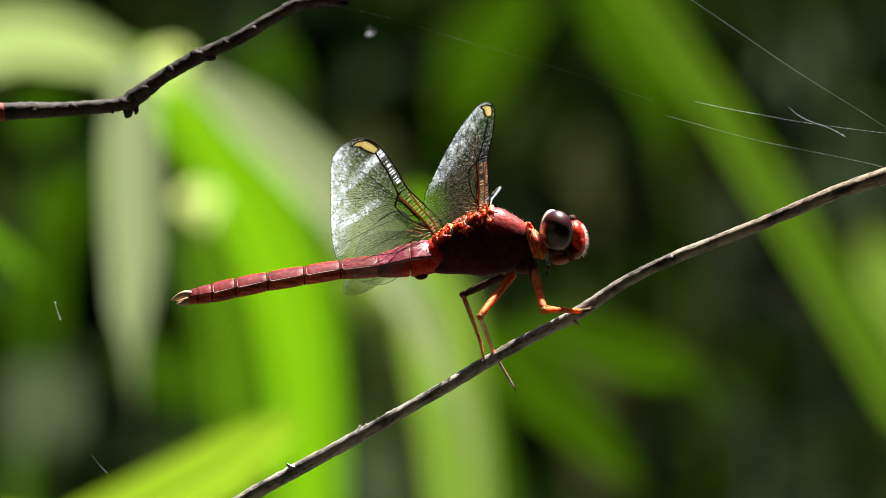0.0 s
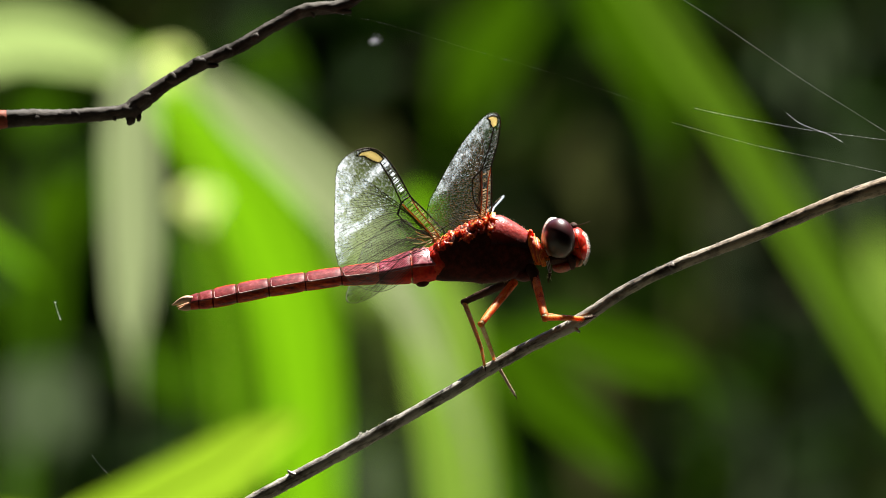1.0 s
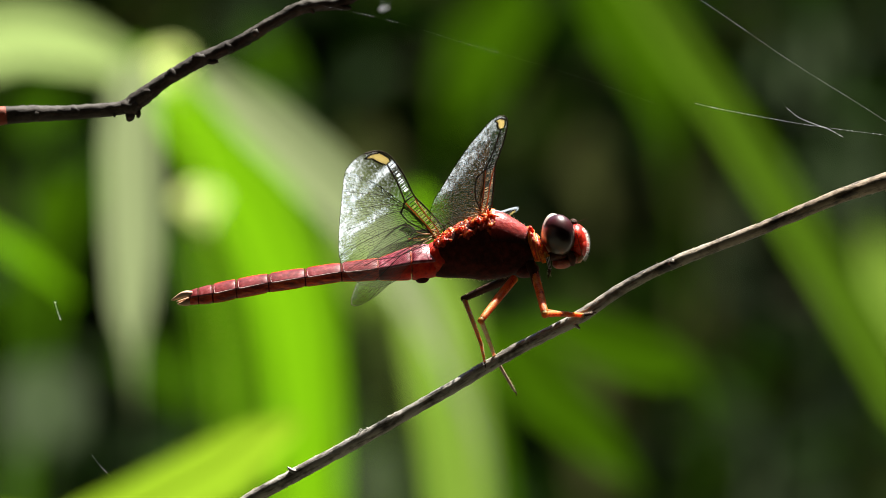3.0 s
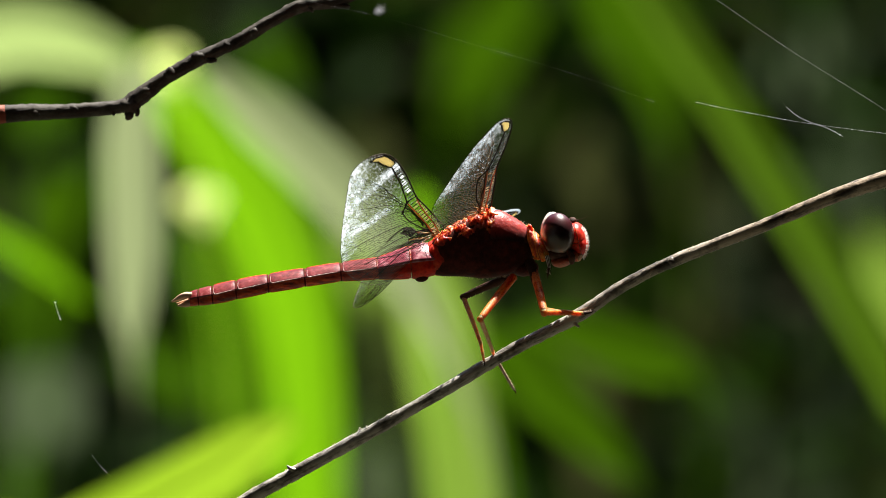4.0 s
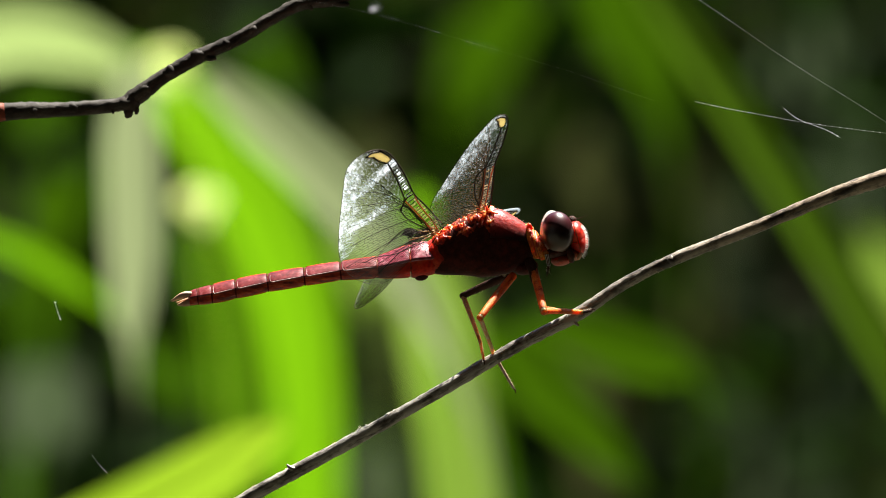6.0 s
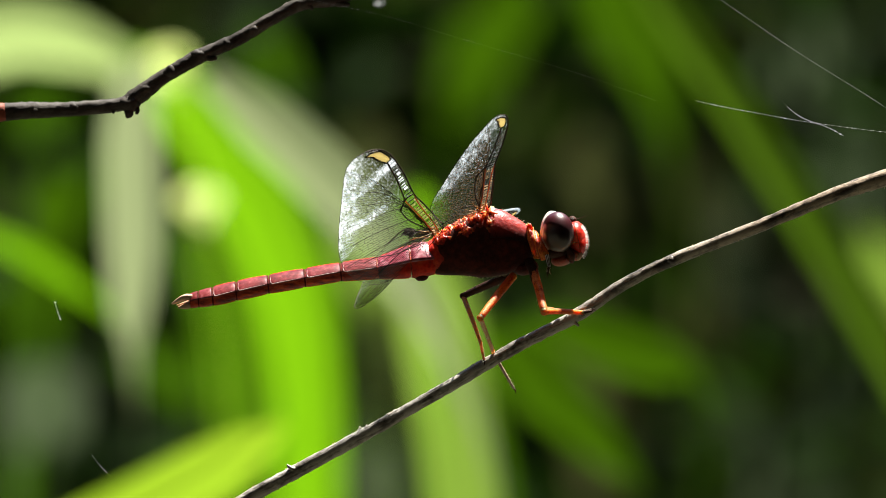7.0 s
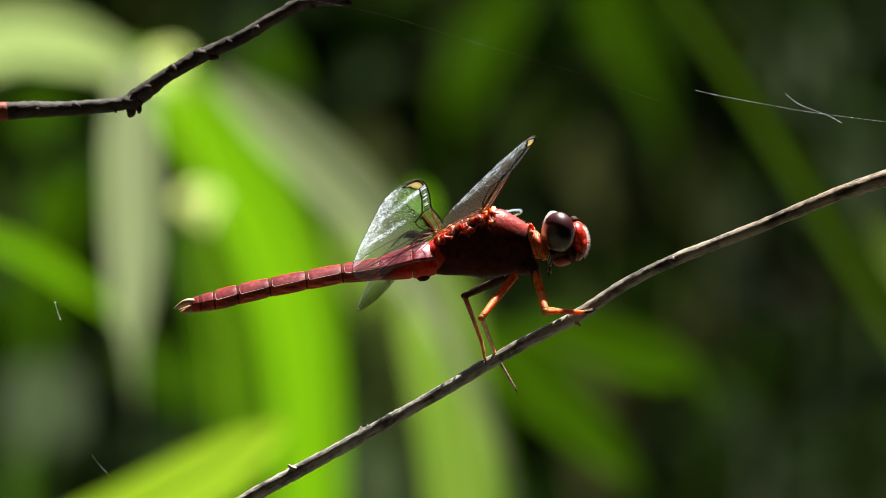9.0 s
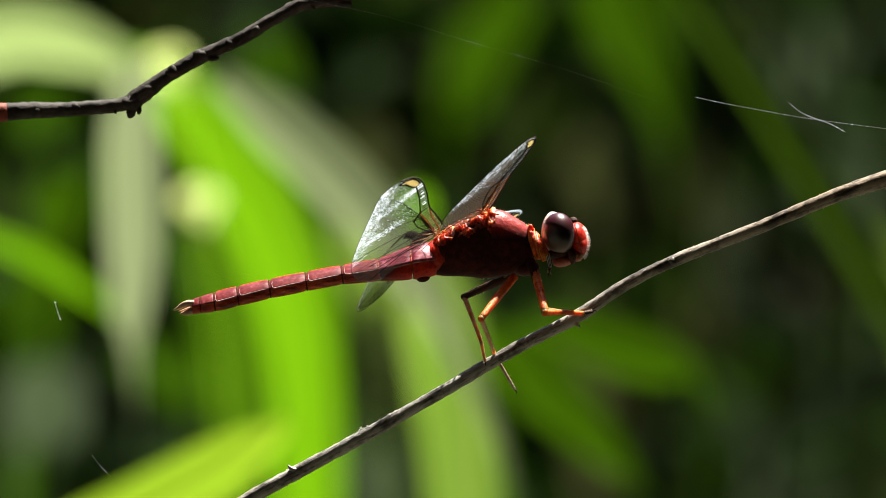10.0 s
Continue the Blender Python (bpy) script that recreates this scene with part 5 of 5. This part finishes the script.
        faces.extend([(i, i + 1, i + 4, i + 3), (i + 1, i + 2, i + 5, i + 4), (i + 2, i, i + 3, i + 5)])
    ends = [f[1] for f in fans[::-1]]
    count, steps = (52, 44) if hind else (44, 48)

    def stream(b):
        a = np.interp(b, ends, [f[0] for f in fans[::-1]])
        sag = np.interp(b, ends, [f[2] for f in fans[::-1]])
        s0, s1 = a * reach_, b * reach_
        y0, y1 = costa(max(s0, 0)) - 22 - a * 20, trail(s1) + 0.5
        g = random.Random(int(b * 9999) + seed)
        out = []
        for i in range(steps + 1):
            f = i / steps
            y = y0 + (y1 - y0) * f ** 1.7 + sag * math.sin(math.pi * f) + 3.0 * math.sin(f * 11 + a * 40) * f
            out.append((s0 + (s1 - s0) * f + g.gauss(0, 0.7), y + g.gauss(0, 0.7)))
        return out
    lines = [stream(-0.03 + 1.01 * k / (count - 1)) for k in range(count)]
    fine_ = 0.24 if seed > 2 else 0.36
    for k, row in enumerate(lines):
        above = lines[k + 1] if k + 1 < count else None
        ahead = 0.0
        for i in range(steps):
            p, q = row[i], row[i + 1]
            gap = math.hypot(p[0] - above[i][0], p[1] - above[i][1]) if above else 9.0
            if not (inside(edge, *p) and inside(edge, *q)) or p[1] > costa(max(p[0], 0)) - 18:
                continue
            if gap >= 4.2 or (gap >= 2.1 and k % 2 == 0) or k % 4 == 0:
                strut(p, q, fine_)
            ahead -= math.hypot(q[0] - p[0], q[1] - p[1])
            if above and gap >= 4.2 and ahead <= 0 and inside(edge, *above[i]):
                strut(p, above[min(i + rnd.randint(0, 1), steps)], fine_ * 0.9)
                ahead = rnd.uniform(7.5, 11.5)
    for nm, vs_, fs_, mat, lab in (("cell_net", dark_v, dark_f, VEIN if hind else BROWN_VEIN, "fine dark net of cross veins"), ("glinting_net", silver_v, silver_f, SILVER_GLINT, "cross veins with a silvery glint painted in")):
        if fs_:
            me = bpy.data.meshes.new(nm)
            me.from_pydata(vs_, [], fs_)
            me.materials.append(mat)
            net = new(nm, me)
            net.parent = wing
            tagged(net, lab, kind="stuff")
    # cells behind the leading edge with a silvery glint painted in
    if "silvery" in label:
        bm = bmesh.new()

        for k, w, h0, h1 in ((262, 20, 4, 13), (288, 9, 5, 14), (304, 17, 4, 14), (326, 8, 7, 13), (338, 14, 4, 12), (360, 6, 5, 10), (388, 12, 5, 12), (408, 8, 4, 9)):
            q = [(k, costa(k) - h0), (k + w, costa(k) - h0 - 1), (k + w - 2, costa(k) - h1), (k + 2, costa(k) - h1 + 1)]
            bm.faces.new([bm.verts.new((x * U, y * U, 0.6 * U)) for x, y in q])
        part("silvery_cells", bm, SILVER_GLINT, wing, "cells behind the leading edge, silvery white glint painted in")["kind"] = "stuff"
    # wing spot
    if seed == 3:
        return wing         # the drooping wing hides its spot
    s0, s1 = (424, 510) if hind else (452, 514)
    bm = bmesh.new()
    loops = []
    for i in range(9):
        f = i / 8
        s = s0 + (s1 - s0) * f
        h = (8.5 if hind else 7.5) * math.sin(math.pi * (0.12 + 0.76 * f)) ** 0.5
        y = costa(s) - 10.5
        loops.append([((s) * U, (y + h) * U, 1.2 * U), ((s) * U, (y - h) * U, 1.2 * U), ((s) * U, (y - h) * U, -1.2 * U), ((s) * U, (y + h) * U, -1.2 * U)])
    rings(bm, [[Vector(p) for p in l] for l in loops])
    spot_ = part("wing_spot", bm, STIGMA, wing, "amber wing spot edged in black", smooth=False)
    bm = bmesh.new()
    rim = [Vector(l[0]) for l in loops] + [Vector(l[1]) for l in loops[::-1]]
    for v in rim:
        v.z = 0
    sweep(bm, rim + [rim[0]], 1.9 * U, n=6, aim=(0, 0, 1))
    part("spot_edge", bm, VEIN, spot_)
    return wing


def turn(span, chord):
    """The wing's turn from the way its span and its chord point."""
    s = Vector(span).normalized()
    c = Vector(chord)
    c = -(c - s * s.dot(c)).normalized()
    n = s.cross(c)
    return Matrix((s, c, n)).transposed().to_quaternion()


def build_dragonfly():
    fly = thing("dragonfly", spot(*BASE), "red dragonfly with clear veined wings perched on a twig", "dragonfly")
    build_thorax(fly)
    tail = build_abdomen(fly)
    head = build_head(fly)
    build_legs(fly)
    clear = "clear veined wing with an amber spot"
    wings = {}
    wings["near_hind"] = build_wing(fly, HIND, loc(781.8, 404, -46), True, "broad clear hind wing, creased and silvery at the edge", 1)
    wings["near_fore"] = build_wing(fly, FORE, loc(861.7, 367, -34), False, clear, 2)
    wings["far_hind"] = build_wing(fly, HIND, loc(765, 405, 40), True, "broad clear hind wing drooping behind the abdomen", 3)
    wings["far_fore"] = build_wing(fly, FORE, loc(862, 369, 36), False, clear, 4)
    return fly, tail, head, wings


# ------------------------------------------------------------ silk and specks
def strand(points, r, label, beads=0, seed=1):
    rnd = random.Random(seed)
    at = spot(*points[0])
    bm = bmesh.new()
    path = [p - at for p in catmull([spot(*p) for p in points], 16)]
    sweep(bm, path, r * U, n=5)
    # added beads that stand in for sparkling glints along the thread
    for _ in range(beads):
        k = rnd.randrange(len(path) - 1)
        p = path[k].lerp(path[k + 1], rnd.random())
        q = max(r, 0.05) * rnd.uniform(1.8, 5.0) * U
        blob(bm, p, (q * rnd.uniform(1, 3), q, q), 6, 4)
    ob = new("spider_thread", finish(bm, "spider_thread", SILK))
    ob.location = at
    return tagged(ob, label, "spider silk", "threads of a torn web")


def build_silk():
    out = {}
    out["long"] = strand([(1230, 180, 0), (1280, 191, 0), (1350, 204, 0), (1430, 218, 0), (1568, 236, 0), (1800, 262, 0)], 0.12, "long fine spider thread with beads for its glints", 110, 1)
    out["low"] = strand([(1180, 205, 24), (1330, 246, 24), (1450, 271, 24), (1548, 292, 24), (1570, 300, 24)], 0.09, "fine spider thread tied to the twig", 40, 2)
    out["curl"] = strand([(1392, 190, 0), (1410, 205, 0), (1428, 214, 0), (1466, 228, 0), (1492, 242, 0)], 0.24, "frayed end of a spider thread", 10, 3)
    out["drift"] = strand([(640, -330, 10), (900, -190, 10), (1180, -35, 10), (1400, 112, 10), (1568, 218, 10), (1760, 350, 10)], 0.09, "loose spider thread drifting in the air", 110, 4)
    out["top"] = strand([(540, 0, 40), (680, 30, 40), (820, 72, 40), (1000, 125, 40), (1160, 180, 40)], 0.02, "fine spider thread hanging from the branch", 8, 5)
    return out


def fluff(x, y, r, seed):
    rnd = random.Random(seed)
    ob = None
    bm = bmesh.new()
    for _ in range(26):
        d = Vector((rnd.gauss(0, 1.6), rnd.gauss(0, 1), rnd.gauss(0, 0.7))).normalized()
        spike(bm, -d * r * 0.3 * U, d * r * rnd.uniform(0.4, 1) * U + Vector((0.3, 0, 0.2)) * r * U, 0.7 * U)
    ob = new("fluff", finish(bm, "fluff", SILK))
    ob.location = spot(x, y, 2600)
    return tagged(ob, "white speck of plant fluff caught in silk", "plant fluff", "specks of fluff")


build_ground()
build_thicket()
build_undergrowth()
REEDS = build_reeds()
PERCH, BRANCH = build_twigs()
FLY, TAIL, _, WINGS = build_dragonfly()
THREADS = build_silk()
FLUFF = fluff(652, 62, 16, 1)
strand([(97, 534, 200), (102, 552, 200), (107, 566, 200)], 0.25, "short white fibre floating in the air", 6, 6)
strand([(163, 806, 200), (175, 822, 200), (190, 838, 200)], 0.2, "short white fibre floating in the air", 3, 7)


# ------------------------------------------------------------ what moves
# sway of the twig: seconds, right, down (drawing units), turn (degrees)
SWAY = [(0, 0, 0, 0), (0.5, 0.3, 1.5, 0.0), (1.0, 2.5, 13.0, 0.16), (1.5, 1.7, 6.7, 0.10), (2.0, 1.9, 8.7, 0.15), (2.5, 2.4, 8.2, 0.12), (4.0, 1.0, 4.1, 0.05), (4.5, 0.0, 3.5, 0.06),
        (5.0, 0.1, 2.0, 0.04), (5.5, 0.1, 1.7, 0.03), (7.0, 0.7, 2.3, 0.03), (7.5, 1.0, 2.3, 0.04), (8.0, 1.6, 1.1, 0.04), (8.5, 1.9, 0.2, 0.04), (9.0, 2.9, 2.2, 0.06), (9.5, 3.2, 3.5, 0.06), (10.0, 2.5, 3.7, 0.05)]
# the branch above it
NOD = [(0, 0, 0), (0.5, 1.0, 1.0), (1.0, 4.6, 13.0), (1.5, 3.0, 6.9), (2.0, 4.4, 7.9), (2.5, 4.4, 7.2), (4.0, 1.8, 3.8), (4.5, 1.5, 2.0), (5.0, 0.9, 0.5), (5.5, 0.6, 0.2), (7.0, 1.6, 0.2), (7.5, 2.4, -0.5),
       (8.0, 3.2, -1.4), (8.5, 4.2, -3.0), (9.0, 5.6, -1.4), (9.5, 5.6, 0.2), (10.0, 5.2, 0.2)]
# lift of the tail (drawing units at its tip, down)
DIP = [(0, 5.8), (0.5, 4.3), (1.0, 3.3), (1.5, 4.4), (2.0, 2.8), (2.5, 0.0), (4.0, 5.0), (4.5, 10.2), (5.0, 10.3), (5.5, 4.3), (7.0, 9.8), (7.5, 6.9), (8.0, 12.6), (8.5, 15.1), (9.0, 17.8), (9.5, 19.7), (10.0, 19.1)]
# how far the wings have swung forward, 0 to 1
SWING_HIND = [(0, 0.0), (0.5, 0.08), (1.0, 0.065), (1.5, 0.04), (2.0, 0.07), (2.5, 0.16), (4.0, 0.36), (4.5, 0.415), (5.0, 0.335), (5.5, 0.295), (7.0, 0.265), (7.5, 0.275), (8.0, 0.28), (8.3, 0.285),
              (8.4, 0.50), (8.5, 0.56), (8.7, 0.61), (8.8, 0.77), (8.9, 0.93), (9.0, 0.995), (9.5, 0.97), (10.0, 0.925)]
SWING_FORE = [(0, 0.0), (0.5, 0.12), (1.0, 0.10), (1.5, 0.09), (2.0, 0.10), (2.5, 0.19), (4.0, 0.425), (4.5, 0.445), (5.0, 0.41), (5.5, 0.35), (7.0, 0.335), (7.5, 0.315), (8.0, 0.305), (8.3, 0.31),
              (8.4, 0.35), (8.5, 0.38), (8.7, 0.50), (8.8, 0.79), (8.9, 0.95), (9.0, 0.99), (9.5, 1.0), (10.0, 1.0)]
SWING_FAR_HIND = [(0, 0), (1.0, 0.08), (2.0, 0.1), (2.5, 0.3), (4.0, 0.75), (5.0, 0.9), (7.5, 0.85), (8.3, 0.85), (9.0, 1.0), (10.0, 1.0)]
SWING_FAR_FORE = [(0, 0), (1.0, 0.08), (2.0, 0.15), (2.5, 0.5), (4.0, 0.95), (5.0, 0.97), (7.5, 0.95), (8.3, 0.95), (9.0, 1.0), (10.0, 1.0)]
# how far two reed blades turn about their length as they give way
TURN = {"leaning": [(0, 0), (1, 2), (2.5, 8), (4.5, 20), (5.5, 28), (7, 28), (8, 38), (9, 42), (10, 44)],
        "pale": [(0, 0), (2.5, 2), (5.5, 9), (8, 10), (9, 17), (10, 18)]}
WING_ENDS = {
    "near_hind": (((-0.247, -0.910, 0.336), (-0.714, -0.034, -0.699)), ((-0.069, -0.979, 0.191), (-0.792, -0.037, -0.609)), SWING_HIND),
    "near_fore": (((0.029, -0.933, 0.364), (-0.884, -0.184, -0.430)), ((0.176, -0.952, 0.254), (-0.82, -0.27, -0.47)), SWING_FORE),
    "far_hind": (((-0.13, 0.99, 0.08), (-0.70, -0.035, -0.70)), ((-0.10, 0.99, 0.0), (-0.62, -0.06, -0.77)), SWING_FAR_HIND),
    "far_fore": (((0.055, 0.99, 0.085), (-0.72, 0.10, -0.69)), ((0.13, 0.99, 0.0), (-0.80, 0.10, -0.45)), SWING_FAR_FORE),
}


def swayed(home, t_row, pivot):
    """The place of a thing at home that sways about the view's centre."""
    t, dx, dy, deg = t_row
    m = Matrix.Rotation(radians(deg), 4, "Y")
    p = pivot + m.to_3x3() @ (home - pivot) + Vector((dx * U, 0, -dy * U))
    return t, Matrix.Translation(p) @ m


def motions():
    centre = Vector((0, 0, H))
    for ob in (PERCH, FLY):
        home = ob.location.copy()
        walk(ob, [swayed(home, r, centre) for r in SWAY])
    home = BRANCH.location.copy()
    walk(BRANCH, [(t, Matrix.Translation(home + Vector((dx * U, 0, -dy * U)))) for t, dx, dy in NOD])
    root = TAIL.location.copy()
    walk(TAIL, [(t, Matrix.Translation(root) @ Matrix.Rotation(-math.atan(d / 425), 4, "Y")) for t, d in DIP])
    for key, (a, b, swing) in WING_ENDS.items():
        wing = WINGS[key]
        root = wing.location.copy()
        qa, qb = turn(*a), turn(*b)
        walk(wing, [(t, Matrix.Translation(root) @ qa.slerp(qb, f).to_matrix().to_4x4()) for t, f in swing])
    # threads blow about
    for key, rows in (("long", [(0, 0, 0), (1, 0, 12), (2, 0, 2), (2.5, 0, 4), (4.5, 0, 0), (5.5, 0, 0), (7.5, 0, -4), (9, 0, -20), (9.5, 0, -14), (10, 0, -8)]),
                      ("curl", [(0, 4, 0), (1, 0, 10), (2.5, 0, 2), (4.5, 0, 0), (5.5, -6, 2), (7.5, 2, -6), (9, -2, -24), (10, 4, -8)]),
                      ("low", [(0, 0, 0), (0.8, 0, 12), (1.5, 120, 10), (2.5, 460, -20), (10, 460, -20)]),
                      ("top", [(0, 0, 0), (1, 4, 13), (2.5, 4, 7), (5.5, 0, 0), (8, 3, -2), (10, 5, 0)]),
                      ("drift", [(0, 0, 8), (0.5, 20, 30), (1, 20, 29), (2, 0, 18), (2.5, 0, 10), (4, 0, -22), (5, 0, -10), (5.5, 0, 0), (7, 0, -27), (7.5, 40, -60), (8.5, 130, -150), (10, 130, -240)])):
        ob = THREADS[key]
        home = ob.location.copy()
        walk(ob, [(t, Matrix.Translation(home + Vector((dx * U, 0, -dy * U)))) for t, dx, dy in rows])
    # reed blades give in the wind
    for key, dist, rows in (("pale", 3.3, [(0, 0, 0), (2.5, 6, 0), (5.5, 22, 4), (8, 26, 4), (9, 42, 6), (10, 44, 6)]),
                            ("corner", 2.9, [(0, 0, 0), (2.5, -2, 2), (4, -10, 5), (5.5, -22, 10), (7.5, -30, 15), (8.5, -28, 14), (10, -18, 10)]),
                            ("leaning", 3.3, [(0, 0, 0), (1, 3, 0), (2.5, 10, 0), (4.5, 26, 0), (5.5, 32, 0), (7, 40, 0), (8, 60, 0), (9, 90, 0), (10, 100, 0)]),
                            ("drooping", 3.4, [(0, -170, -90), (1, -160, -84), (2.5, -110, -60), (4.5, -40, -20), (5.5, 0, 0), (7.5, -20, -10), (9, 0, 0), (10, 0, 0)])):
        ob = REEDS[key]
        home = ob.location.copy()
        k = U * dist / REACH
        lo, hi = (far(1560, 690, dist), far(1300, 240, dist)) if key == "leaning" else (far(770, 640, dist), far(446, 214, dist))
        lo.y, hi.y = lo.y - LEAN * (lo.z - H), hi.y - LEAN * (hi.z - H)
        poses = []
        for t, dx, dy in rows:
            m = Matrix.Translation(home)
            if key in ("leaning", "pale"):                             # these also turn about their length
                m = Matrix.Translation(lo) @ Matrix.Rotation(radians(np.interp(t, *zip(*TURN[key]))), 4, hi - lo) @ Matrix.Translation(home - lo)
            poses.append((t, Matrix.Translation((dx * k, 0, -dy * k)) @ m))
        walk(ob, poses)
    # two leaves high up turn edge-on and back
    for key, lo, hi in (("high", far(790, 290, 6.0), far(860, 90, 6.0)), ("higher", far(1190, 300, 5.0), far(1130, 60, 5.0))):
        home = REEDS[key].location.copy()
        lo.y, hi.y = lo.y - LEAN * (lo.z - H), hi.y - LEAN * (hi.z - H)
        walk(REEDS[key], [(t, Matrix.Translation(lo) @ Matrix.Rotation(radians(deg), 4, hi - lo) @ Matrix.Translation(home - lo)) for t, deg in
                          ((0, 0), (2.5, 0), (5.5, 6), (7.0, 8), (7.5, 50), (8.5, 40), (9.0, 34), (9.5, 50), (10.0, 20))])
    home = FLUFF.location.copy()
    walk(FLUFF, [(t, Matrix.Translation(home + Vector((dx * U, 0, -dy * U)))) for t, dx, dy in
                 ((0, 0, 0), (0.5, 2, 5), (1, 8, 14), (1.5, 10, -8), (2, 20, -38), (2.5, 26, -50), (4, 18, -44), (4.5, 10, -50), (5.5, 6, -46), (7.5, 22, -64), (10, 30, -80))])


motions()
